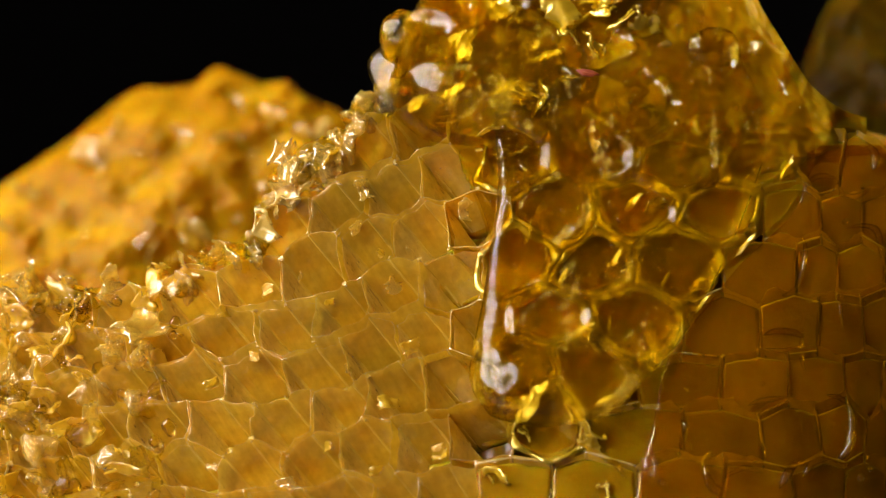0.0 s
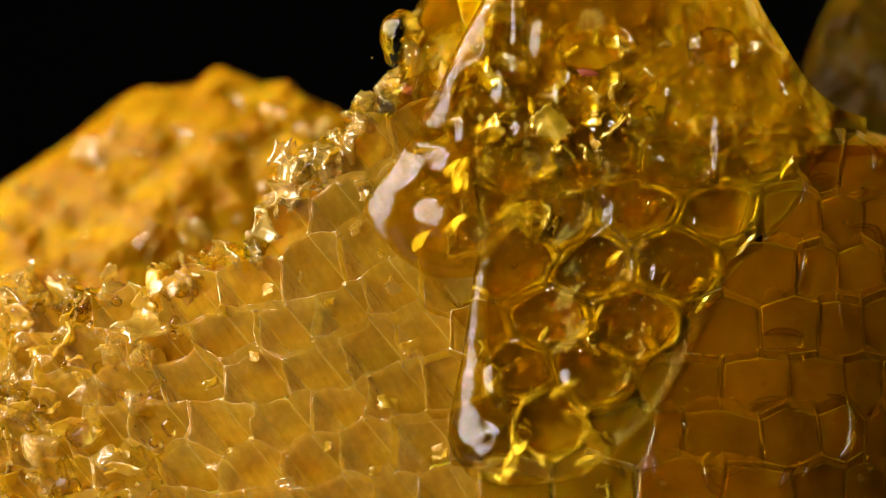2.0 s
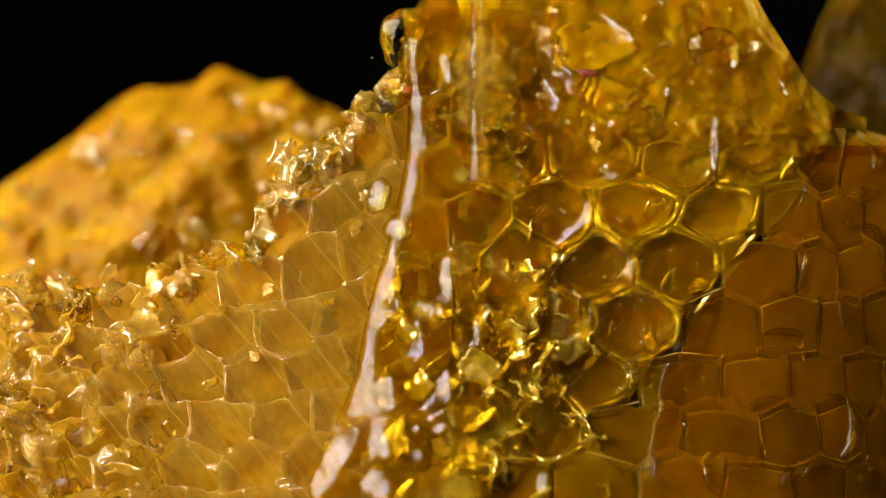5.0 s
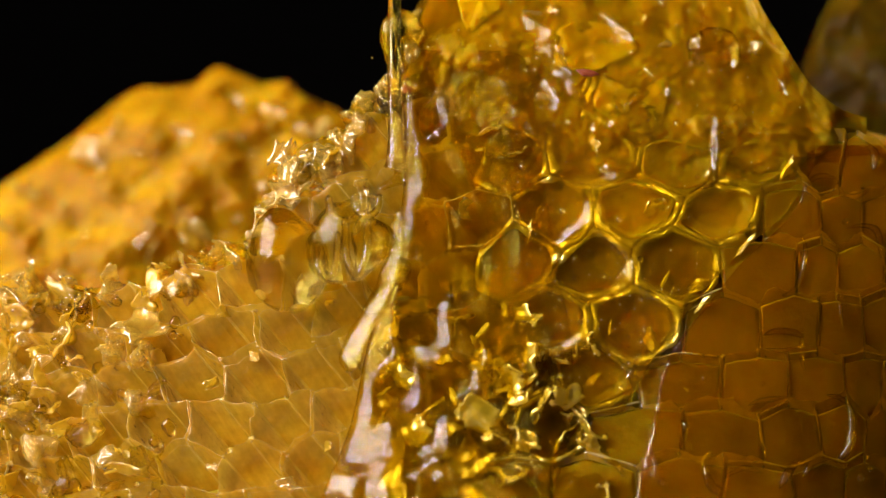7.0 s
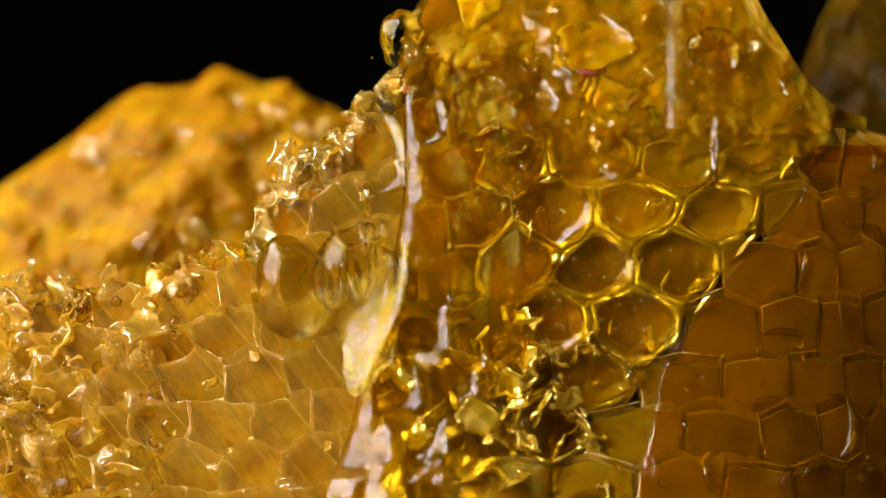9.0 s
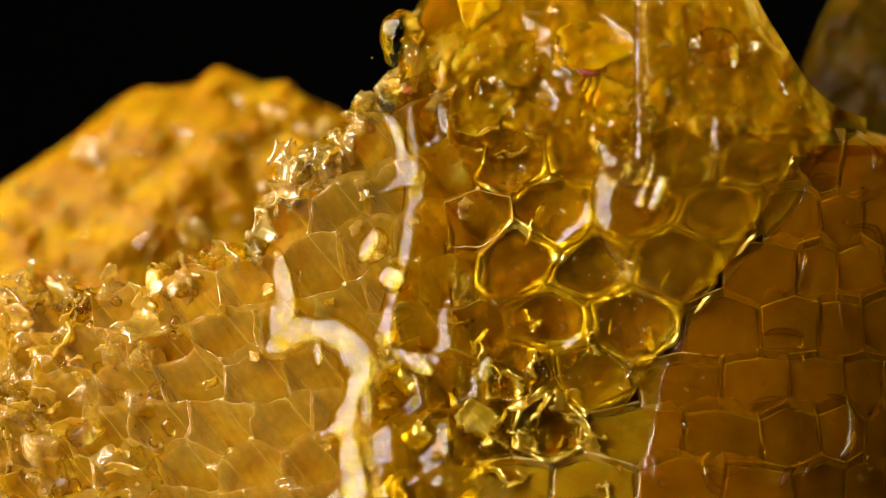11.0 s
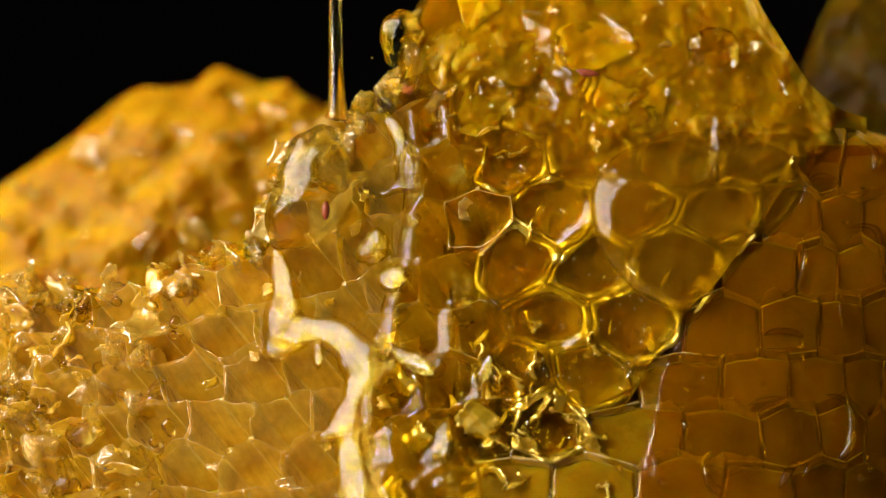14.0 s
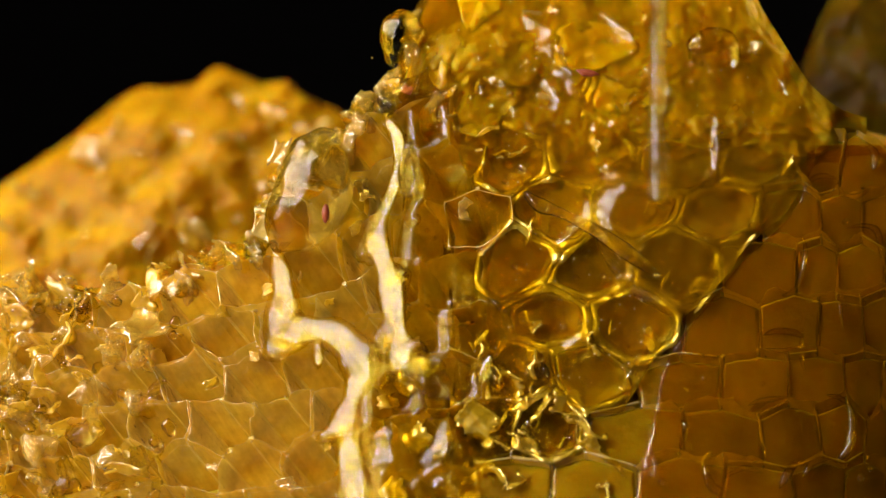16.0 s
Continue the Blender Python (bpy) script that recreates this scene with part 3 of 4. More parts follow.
LUMP_TOP = curve((-45, 1.0), (-38, 2.6), (-34.5, 4.2), (-32.6, 5.6), (-30.3, 7.4), (-27.2, 9.8), (-24.7, 11.7), (-22.5, 12.4), (-19.8, 12.3), (-17.3, 13.5), (-16, 13.3), (-14, 12.3),
                 (-12.1, 12.5), (-10.1, 11.4), (-8.2, 10.4), (-6.2, 9.0), (-2, 6), (4, 0))
build_lump("comb_piece", "blurred orange-yellow lump of crushed honeycomb behind the main comb", LUMP_TOP, -45, 4, 44, 13, LUMP, 20, 150)
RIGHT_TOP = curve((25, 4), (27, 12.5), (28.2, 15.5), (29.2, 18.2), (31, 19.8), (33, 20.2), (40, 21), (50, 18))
build_lump("comb_piece", "dark amber piece of honeycomb in the shade behind", RIGHT_TOP, 25.5, 50, 40, 9, SHADED_LUMP, 30, 8)


# ---- honey ----
def heavy(v, low, high, thin, thick):
    """Thickness that gathers towards the foot of a flow."""
    return thin + (thick - thin) * float(1 - smooth_step(low, high, v))


def edge(e, width):
    """Rise from a rim: round where it is narrow, gentle where it is wide."""
    e = min(1.0, max(0.0, e))
    return e * e * (3 - 2 * e) if width > 4.5 else math.sqrt(1 - (1 - e) ** 2)


def honey_sheet(name, label, v0, v1, left, right, thick, bead, seed, material, dips=0.0, origin=(0, 0), sink=0.7, lift=0.0, nu=90, nv=110, ripple=0.1, taper=2.0, foot=2.0, calm=1.0, rough_top=0.0):
    """A sheet of honey lying on the comb between two side lines, rounded along its rim."""
    verts, faces = [], []
    ou, ov = origin
    oo = spot(ou, ov, float(face_depth(ou, ov)))
    for layer in (0, 1):
        for r in range(nv):
            v = v0 + (v1 - v0) * (0.5 - 0.5 * math.cos(math.pi * r / (nv - 1)))
            a, b = float(left(v)), float(right(v))
            for i in range(nu):
                u = (a + b) / 2 + (b - a) / 2 * math.sin(math.pi * (i / (nu - 1) - 0.5))
                bl = float(bead(v)) if callable(bead) else bead
                rim = edge((u - a) / bl, bl) * edge((b - u) / taper, taper) * edge((v - v0) / foot, 0) * edge((v1 - v) / 3, 9)
                h = (thick(v) if callable(thick) else thick) * rim * (1 + (0.2 + 0.25 * calm) * wobble(u, v, 0, 4.2, seed) + 0.15 * calm * wobble(u, v, 0, 1.7, seed + 1) + (ripple + rough_top * float(smooth_step(6, 11, v))) * wobble(u, v, 0, 0.6, seed + 2))
                if dips:
                    dd = np.sort(np.hypot(CENTRE_UV[:, 0] - u, CENTRE_UV[:, 1] - v))[:2]
                    h += dips * (0.5 + 1.2 * wobble(u, v, 3, 5, seed)) * rim * rim * (math.exp(-((dd[1] - dd[0]) / 0.9) ** 2) - 0.5)
                d = float(face_depth(u, v)) - lift
                d = d - h if layer == 0 else d + sink * rim
                verts.append(spot(u, v, d) - oo)
    for layer in (0, 1):
        o = layer * nu * nv
        for r in range(nv - 1):
            for i in range(nu - 1):
                quad = [o + r * nu + i, o + r * nu + i + 1, o + (r + 1) * nu + i + 1, o + (r + 1) * nu + i]
                faces.append(quad if layer == 0 else quad[::-1])
    bm = from_arrays(verts, faces, False)
    bmesh.ops.remove_doubles(bm, verts=bm.verts[:], dist=2e-6)
    ob = part(name, bm, material)
    ob.location = oo
    tagged(ob, label, "honey")
    return ob


FILM_L = curve((-13, 5), (-8, 3.4), (-4, 3.2), (0, 3.6), (4, 2.4), (8, 0.5), (10, -2.0), (13, -3.4), (20, -1.5), (24, 0))
FILM_R = curve((-13, 13.5), (-8, 16.5), (-4, 19.5), (-1, 22), (3, 26.5), (7, 28.5), (12, 27.5), (16, 25.4), (19, 23.6), (24, 20))
film = honey_sheet("honey_film", "clear golden honey film spread over the open cells", -12.6, 24, FILM_L, FILM_R, 0.75, 12.0, 40, HONEY, dips=0.62, nu=170, nv=230, ripple=0.1, taper=1.2, rough_top=0.14)

COAT_L = curve((-26, 13), (-14, 16), (-8, 17.5), (-4, 20.5), (-1, 23), (3, 27), (8, 28))
COAT_R = curve((-26, 42), (8, 44))
coat = honey_sheet("honey_coat", "thin wet coat of dark honey over full cells", -26, 8, COAT_L, COAT_R, 0.35, 3.0, 45, THIN, dips=0.35, nu=80, nv=110, ripple=0.2, taper=3)
# the first lobe, already half way down
LOBE_L = curve((-13.7, 7.0), (-13.2, 4.6), (-12, 3.0), (-10, 2.0), (-8, 2.2), (-4, 3.0), (0, 3.6), (5, 4.2), (9, 4.0), (16, 3.0))
LOBE_R = curve((-13.7, 8.0), (-13.2, 11.0), (-12, 13.5), (-10, 15.5), (-8, 17.5), (-4, 20), (0, 22), (5, 24), (9, 25), (16, 22))
lobe = honey_sheet("honey_lobe", "thick rounded lobe of golden honey creeping down over the cells", -13.7, 16, LOBE_L, LOBE_R, lambda v: heavy(v, -12, -2, 0.9, 3.0), curve((-14, 3.6), (-9, 3.0), (-4, 1.4), (5, 0.8)), 50, FLOW,
                   dips=0.5, origin=(8, -8), lift=0.15, nu=100, nv=150, taper=2.0, foot=2.2, ripple=0.015, calm=0.2)
# the second wave, which runs down beside it and stays as a sheet
WAVE_L = curve((-27, -4.5), (-26, -6.8), (-24.5, -9.0), (-22.5, -10.5), (-20, -9.6), (-14, -7.2), (-8, -5.9), (-2, -4.2), (4, -3.1), (8, -3.0), (15, -3.4))
WAVE_R = curve((-27, -3.5), (-26, 0), (-24.5, 3), (-21, 6.5), (-18.5, 8.5), (-14, 9.8), (-8, 10), (-2, 9), (4, 8), (8, 7.5), (15, 6.5))
wave = honey_sheet("honey_wave", "thick golden honey sheet running down the comb's edge", -27, 15, WAVE_L, WAVE_R, lambda v: heavy(v, -24, -12, 1.2, 3.8), curve((-25.5, 6.5), (-20, 6.2), (-15, 3.4), (-8, 1.8), (2, 1.3), (15, .9)), 60, SHEET, dips=0.5,
                   origin=(-4, -6), lift=0.3, nu=90, nv=130, taper=9.0, foot=3.4, ripple=0.02, calm=0.35)

# a fresh sheet beside it, which spreads late over the upper cells
FRESH_L = curve((-4.4, 17.5), (-3, 15), (-1, 13), (2, 11.6), (6, 12), (8, 14), (9.4, 18))
FRESH_R = curve((-4.4, 18.5), (-3, 20.2), (0, 22.6), (4, 25.4), (6.5, 26.8), (8, 26), (9.4, 22))
fresh = honey_sheet("honey_sheet", "pale cloudy sheet of fresh honey over the upper cells", -4.4, 9.4, FRESH_L, FRESH_R, 1.3, 4.0, 65, CLOUDY, origin=(19, 2), lift=0.5, nu=80, nv=80, taper=1.6, foot=1.6, ripple=0.04, calm=0.7)


def honey_drop(name, label, u, v, lift, sizes, lean, seed):
    """A heavy rounded gob of honey."""
    bm = bmesh.new()
    bmesh.ops.create_icosphere(bm, subdivisions=5, radius=1)
    for x in bm.verts:
        n = x.co.copy()
        r = 1 + 0.16 * wobble(*n, 0.9, seed) + 0.05 * wobble(*n, 0.4, seed + 1)
        p = Vector((n.x * sizes[0], n.y * sizes[1], n.z * sizes[2])) * r
        p.x += lean * p.z - 0.03 * p.z * p.z
        x.co = p * MM
    ob = part(name, bm, GLASS if lift < 1 else DROP)
    ob.location = spot(u, v, float(face_depth(u, v)) - lift)
    return tagged(ob, label, "honey")


def tube(points, sides=14, flat=1.0, per=10, broad=None):
    """A tube through (place, radius) points, closed and rounded at both ends; broad is the way a flattened one faces."""
    pts, rad = [], []
    n = len(points)
    for i in range(n - 1):
        p0, p1, p2, p3 = (points[max(0, min(n - 1, i + k))] for k in (-1, 0, 1, 2))
        for q in range(per):
            t = q / per
            a = [(-t + 2 * t * t - t ** 3) / 2, (2 - 5 * t * t + 3 * t ** 3) / 2, (t + 4 * t * t - 3 * t ** 3) / 2, (t ** 3 - t * t) / 2]
            pts.append(p0[0] * a[0] + p1[0] * a[1] + p2[0] * a[2] + p3[0] * a[3])
            rad.append(max(0.02, p0[1] * a[0] + p1[1] * a[1] + p2[1] * a[2] + p3[1] * a[3]))
    pts.append(points[-1][0])
    rad.append(points[-1][1])
    verts, faces = [], []
    for i, p in enumerate(pts):
        way = (pts[min(i + 1, len(pts) - 1)] - pts[max(i - 1, 0)]).normalized()
        side = way.cross(Vector((0, 1, 0))).normalized()
        deep = side.cross(way).normalized()
        if broad:
            tip = 0.13 * wobble(p.x * 1000, p.z * 1000, 3, 1.3, 120)
            face = broad + Vector((tip, 0, 0.1 * wobble(p.x * 1000, p.z * 1000, 7, 1.0, 121)))
            deep = (way * face.dot(way) - face).normalized()
            side = way.cross(deep)
            rad[i] *= 1 + 0.3 * wobble(p.x * 1000, p.z * 1000, 5, 1.4, 122)
        end = min(1.0, math.sqrt(min(i, len(pts) - 1 - i) / 3 + 0.02))
        for k in range(sides):
            a = 2 * math.pi * k / sides
            verts.append(p + (side * math.cos(a) + deep * math.sin(a) * flat) * rad[i] * MM * end)
    for i in range(len(pts) - 1):
        for k in range(sides):
            l = (k + 1) % sides
            faces.append([i * sides + k, i * sides + l, (i + 1) * sides + l, (i + 1) * sides + k])
    faces.append(list(range(sides)))
    faces.append([(len(pts) - 1) * sides + k for k in range(sides)])
    return from_arrays(verts, faces)


def trickle(label, way, lift=0.45, flat=0.3, rise=0.0, swell=0.0):
    """A string of honey lying on the comb: (u, v, radius) along its way."""
    u0, v0 = way[0][0], way[0][1]
    o = spot(u0, v0, float(face_depth(u0, v0)))
    ob = part("honey_trickle", tube([(spot(u, v, float(face_depth(u, v)) - lift - rise * (u - u0) - swell * (v0 - v)) - o, r * 1.35) for u, v, r in way], flat=flat, broad=Vector((-0.42, -0.87, 0.27))), RIBBON if max(r for _, _, r in way) > 0.6 else DROP)
    ob.location = o
    return tagged(ob, label, "honey")


first_drop = honey_drop("honey_drop", "large clear drop of honey bulging over the broken edge", -11.8, -0.8, 1.8, (3.2, 2.6, 3.9), -0.1, 71)


def fold(parent, cu, cv, wide, tall, r):
    """A loop of the falling strand, folded onto the drop."""
    pts = []
    for k in range(9):
        a = math.pi * (0.0 + k / 8)
        pts.append((Vector((cu - wide * math.cos(a), -2.6 + 0.25 * math.cos(2 * a), cv - (tall * math.sin(a) if 0 < k < 8 else -tall * 0.5))) * MM, r))
    part("fold", tube(pts, 12), DROP, parent)


for fx, fz, fw, fh in ((3.0, 0.9, 0.8, 2.4), (5.2, 1.8, 0.85, 2.9), (4.4, 4.2, 1.3, 1.3), (6.0, 4.4, 0.9, 1.1)):
    fold(first_drop, fx, fz, fw, fh, 0.3)
bm = bmesh.new()
bmesh.ops.create_icosphere(bm, subdivisions=4, radius=1)
for x in bm.verts:
    n = x.co.copy()
    x.co = Vector((4.2 + n.x * 3.1, 0.6 + n.y * 2.1, 1.2 + n.z * 3.2 + 0.5 * n.x)) * MM * (1 + 0.28 * wobble(*n, 0.8, 77))
part("lobe", bm, DROP, first_drop)
way = [(-3.4, 3.0, .25), (-3.5, .2, .55), (-4.2, -2.4, .7), (-5.4, -5, .75), (-6.6, -7.2, .9), (-7.4, -9.4, .5)]
part("ribbon", tube([(spot(u, v, float(face_depth(u, v)) - 3.0 - 0.16 * v) - first_drop.location, r * 1.3) for u, v, r in way], flat=0.3, broad=Vector((-0.42, -0.87, 0.27))), RIBBON, first_drop)
last_drop = honey_drop("honey_drop", "clear gob of honey with a dark speck on the broken edge", -10.0, 4.6, 2.2, (3.0, 2.8, 4.8), 0.25, 72)
bm = bmesh.new()
bmesh.ops.create_icosphere(bm, subdivisions=2, radius=1)
for x in bm.verts:
    x.co = Vector((x.co.x * .3, x.co.y * .2, x.co.z * .75)) * MM
speck = part("speck", bm, SPECK, last_drop, "dark red-brown speck")
speck.location = (1.1 * MM, -2.35 * MM, -1.6 * MM)

knob = honey_drop("honey_drop", "clear knob of wax and honey on the comb's upper corner", -3.2, 16.2, 0.2, (1.7, 1.4, 2.3), 0.05, 73)
pool = honey_drop("honey_bead", "glossy bead of honey caught in a broken cell", 20.8, 15.4, 0.9, (2.1, 1.0, 1.7), 0.1, 74)


def bulge(name, parent, u, v, lift, sizes, lean, seed, broad=None, material=None):
    """A rounded swelling at the foot of a flow; broad is the way its wide side faces."""
    bm = bmesh.new()
    bmesh.ops.create_icosphere(bm, subdivisions=5, radius=1)
    at = spot(u, v, float(face_depth(u, v)) - lift) - parent.location
    for x in bm.verts:
        n = x.co.copy()
        r = 1 + (0.45 if material else 0.14) * wobble(*n, 0.8, seed) + (0.2 if material else 0.05) * wobble(*n, 0.35, seed + 1)
        p = Vector((n.x * sizes[0], n.y * sizes[1], n.z * sizes[2])) * r
        p.x, p.z = p.x * math.cos(lean) - p.z * math.sin(lean), p.x * math.sin(lean) + p.z * math.cos(lean)
        if broad:
            p.rotate(Vector((0, -1, 0)).rotation_difference(broad))
        else:
            p.y += SLOPE * p.z
        x.co = p * MM + at
    return part(name, bm, material or RIBBON, parent)


LIT = Vector((-0.42, -0.87, 0.27))

BUBBLE = bpy.data.meshes.new("bubble")
bm = bmesh.new()
bmesh.ops.create_icosphere(bm, subdivisions=2, radius=0.001)
bm.to_mesh(BUBBLE)
bm.free()
BUBBLE.polygons.foreach_set("use_smooth", [True] * len(BUBBLE.polygons))
BUBBLE.materials.append(DROP)


def glint_plates(parent, rows):
    """Gold plates added as the honey's bright glints: u, v, lift, length, width, lean."""
    for k, (u, v, lift, length, width, lean) in enumerate(rows):
        bulge("wax_scrap", parent, u, v, lift, (width * 0.7, 0.14, length * 0.85), lean, 140 + k, LIT, SOAKED)


def build_bubbles(parent, count, left, right, v0, v1, lift):
    """Small air bubbles held in the honey."""
    for _ in range(count):
        v = random.uniform(v0, v1)
        u = random.uniform(float(left(v)) + 1, float(right(v)) - 1)
        ob = new("bubble", BUBBLE)
        ob.parent = parent
        size = 0.05 + 0.28 * random.random() ** 4
        ob.matrix_basis = Matrix.Translation(spot(u, v, float(face_depth(u, v)) - lift) - parent.location) @ Matrix.Scale(size, 4)


glint_plates(lobe, ((6.9, -11.7, 1.3, 1.7, 0.75, -0.55), (10.7, -6.4, 0.9, 1.4, 0.4, -0.95), (12.6, -11.6, 0.8, 1.3, 0.25, -1.2),
              (9.2, -2.2, 0.6, 0.7, 0.3, -0.5), (13.4, -0.6, 0.6, 1.0, 0.35, -0.6), (14.6, 3.6, 0.5, 1.1, 0.4, -0.8), (5.4, -6.0, 0.9, 0.6, 0.2, -0.3)))
glint_plates(film, ((19.8, -4.3, 0.35, 1.0, 0.25, -0.7), (23.2, 0.3, 0.45, 1.4, 0.3, -0.75), (26.4, 6.2, 0.4, 1.2, 0.3, -0.5), (17.0, -2.4, 0.3, 0.7, 0.2, -0.5)))
glint_plates(wave, ((-5.6, -24.4, 1.0, 1.1, 0.6, -0.4), (-3.2, -22.4, 1.2, 1.3, 0.45, -0.8), (0.6, -20.6, 1.0, 1.5, 0.4, -0.9), (-4.4, -18.2, 1.3, 0.9, 0.4, -0.4), (2.8, -17.0, 0.8, 1.6, 0.5, -1.0),
              (-1.6, -14.6, 1.0, 0.9, 0.5, -0.6), (4.4, -13.2, 0.7, 1.2, 0.3, -0.5), (0.8, -11.6, 0.8, 0.8, 0.35, 0.3), (6.6, -10.4, 0.6, 1.1, 0.3, -0.9), (-3.4, -9.4, 0.7, 0.7, 0.3, -0.2), (3.0, -6.6, 0.6, 0.9, 0.3, -0.7)))
bulge("bead", wave, -3.6, -2.1, 0.9, (1.3, 0.5, 1.2), 0.2, 96, LIT)
bulge("bead", wave, -1.7, -8.5, 1.0, (2.2, 0.55, 1.1), -0.35, 97, LIT)
bulge("bead", wave, 2.9, -9.0, 0.9, (1.0, 0.45, 1.4), -0.5, 98, LIT)
bulge("bead", wave, -5.2, 0.4, 0.9, (1.1, 0.45, 1.5), -0.3, 99, LIT)
ring = []
for k in range(13):
    a = 2 * math.pi * k / 12
    ring.append((Vector((7.0 + 0.75 * math.sin(a) + 0.06 * k, -0.6 - 0.05 * k, 1.8 + 1.9 * math.cos(a))) * MM, 0.24))
part("fold", tube(ring, 12), DROP, last_drop)

# specks in the film, pale and solid to paint in its sparkle
BRIGHT_SPECK = bpy.data.meshes.new("crumb")
bm = bmesh.new()
bmesh.ops.create_icosphere(bm, subdivisions=1, radius=0.001)
bm.to_mesh(BRIGHT_SPECK)
bm.free()
BRIGHT_SPECK.materials.append(RIM)
for _ in range(420):
    v = random.uniform(-11, 17)
    u = random.uniform(float(FILM_L(v)) - 2, float(FILM_R(v)) - 0.5)
    ob = new("crumb", BRIGHT_SPECK)
    ob.parent = film
    size = 0.025 + 0.08 * random.random() ** 3
    ob.matrix_basis = Matrix.Translation(spot(u, v, float(face_depth(u, v)) - 0.5 - 0.5 * random.random()) - film.location) @ Matrix.Scale(size, 4)


def fillet(s0, j0, k, size):
    """A glassy fillet of honey in the corner of a cell."""
    mid = sum((hex_corner(s0, j0, q) for q in range(6)), Vector()) / 6
    pts = []
    for q, t in ((k - 1, 0.5), (k, 0.15), (k, 0.0), (k, 0.15), (k + 1, 0.5)):
        other = hex_corner(s0, j0, (k - 1) % 6) if len(pts) < 2 else hex_corner(s0, j0, (k + 1) % 6)
        p = hex_corner(s0, j0, k).lerp(other, 0.5 if abs(t - 0.5) < 0.01 else t)
        p = mid.lerp(p, 0.96)
        r = size * (0.35 if abs(t - 0.5) < 0.01 else 1.0)
        pts.append((spot(p.x, p.y, float(face_depth(p.x, p.y)) + 0.05) - film.location, r))
    part("fillet", tube(pts, 10, per=5), DROP, film)


for u, v, s0, j0 in CENTRES:
    if wet(u, v) > 0.5 and v < 9 and random.random() < 0.75:
        fillet(s0, j0, random.choice((2, 3, 3, 4, 4, 4)), random.uniform(0.12, 0.3))
        if random.random() < 0.4:
            fillet(s0, j0, random.choice((0, 1, 5)), random.uniform(0.1, 0.24))
for _ in range(62):
    v = random.uniform(-21, -5)
    u = random.uniform(float(WAVE_L(v)) + 1.5, float(WAVE_R(v)))
    at = spot(u, v, float(face_depth(u, v)) - random.uniform(0.0, 0.9)) - wave.location
    flake(at, random.uniform(1.0, 3.2), wave, None, SOAKED_FLAKES)
build_bubbles(film, 250, FILM_L, FILM_R, -11, 17, 0.75)
build_bubbles(wave, 70, WAVE_L, WAVE_R, -20, 10, 1.0)
build_bubbles(lobe, 50, LOBE_L, LOBE_R, -11, 3, 1.2)
build_bubbles(coat, 40, COAT_L, COAT_R, -20, 5, 0.3)


def build_droplets():
    """Beads of honey on the torn wax."""
    bm = bmesh.new()
    bmesh.ops.create_icosphere(bm, subdivisions=3, radius=0.001)
    for x in bm.verts:
        x.co *= 1 + 0.2 * wobble(*(x.co * 1000), 0.8, 90)
    me = bpy.data.meshes.new("bead")
    bm.to_mesh(me)
    bm.free()
    me.polygons.foreach_set("use_smooth", [True] * len(me.polygons))
    me.materials.append(DROP)
    for i in range(72):
        if i < 55:
            u = -35 + 15 * random.random() ** 1.3
            v = random.uniform(-20, float(CREST(u)) - 0.5)
        elif i < 64:
            u = random.uniform(-17, -2)
            v = float(CREST(u)) - random.uniform(0, 1.2)
        else:
            u, v = random.uniform(21, 35), random.uniform(-19, 7)
        ob = new("bead", me)
        ob.parent = comb
        size = random.uniform(0.15, 0.6) * (0.4 if u > 0 else 1)
        turn = Euler([random.uniform(-3, 3) for _ in range(3)])
        ob.matrix_basis = Matrix.LocRotScale(spot(u, v, float(face_depth(u, v)) - 0.3), turn, (size, size * 0.8, size * random.uniform(0.8, 1.7)))


build_droplets()
edge_trickle = trickle("glossy trickle of honey along the edge of the dry cells",
                       [(-12.9, 0.2, .4), (-12.3, -3, .85), (-12.1, -6.2, 1.4), (-10, -6.2, .8), (-7.8, -6.9, 1.15), (-6.3, -9, 1.15), (-7.0, -11.6, .7), (-7.5, -13.6, 1.1),
                        (-7.1, -16, .85), (-6.6, -19.5, 1.15), (-6.0, -24, .9)], rise=0.28)
for k, (u, v, size, lean) in enumerate(((-3.9, -2.2, (1.2, 0.4, 1.15), 0.2), (-5.7, 0.3, (0.8, 0.35, 1.5), -0.5), (-2.3, -8.7, (2.0, 0.4, 0.85), -0.45), (3.2, -9.2, (0.7, 0.35, 1.2), -0.4), (-2.2, 2.2, (0.6, 0.3, 0.45), 0.4))):
    bulge("bead", edge_trickle, u, v, 1.5 if v < -5 else 1.2, size, lean, 160 + k, LIT)
bulge("speck", comb, 11.1, 13.5, 1.3, (0.75, 0.15, 0.28), -0.2, 150, None, SPECK)
bulge("speck", comb, -2.7, 12.2, 1.0, (0.4, 0.15, 0.3), 0.3, 151, None, SPECK)
bulge("bead", edge_trickle, -12.6, -7.4, 0.5, (1.5, 0.4, 1.2), 0.5, 101, LIT)
bulge("bead", edge_trickle, -8.2, -14.0, 1.75, (1.7, 0.45, 0.8), 0.4, 102, LIT)
bulge("bead", edge_trickle, -9.6, -8.0, 1.1, (0.5, 0.25, 1.2), 0.1, 103, LIT)
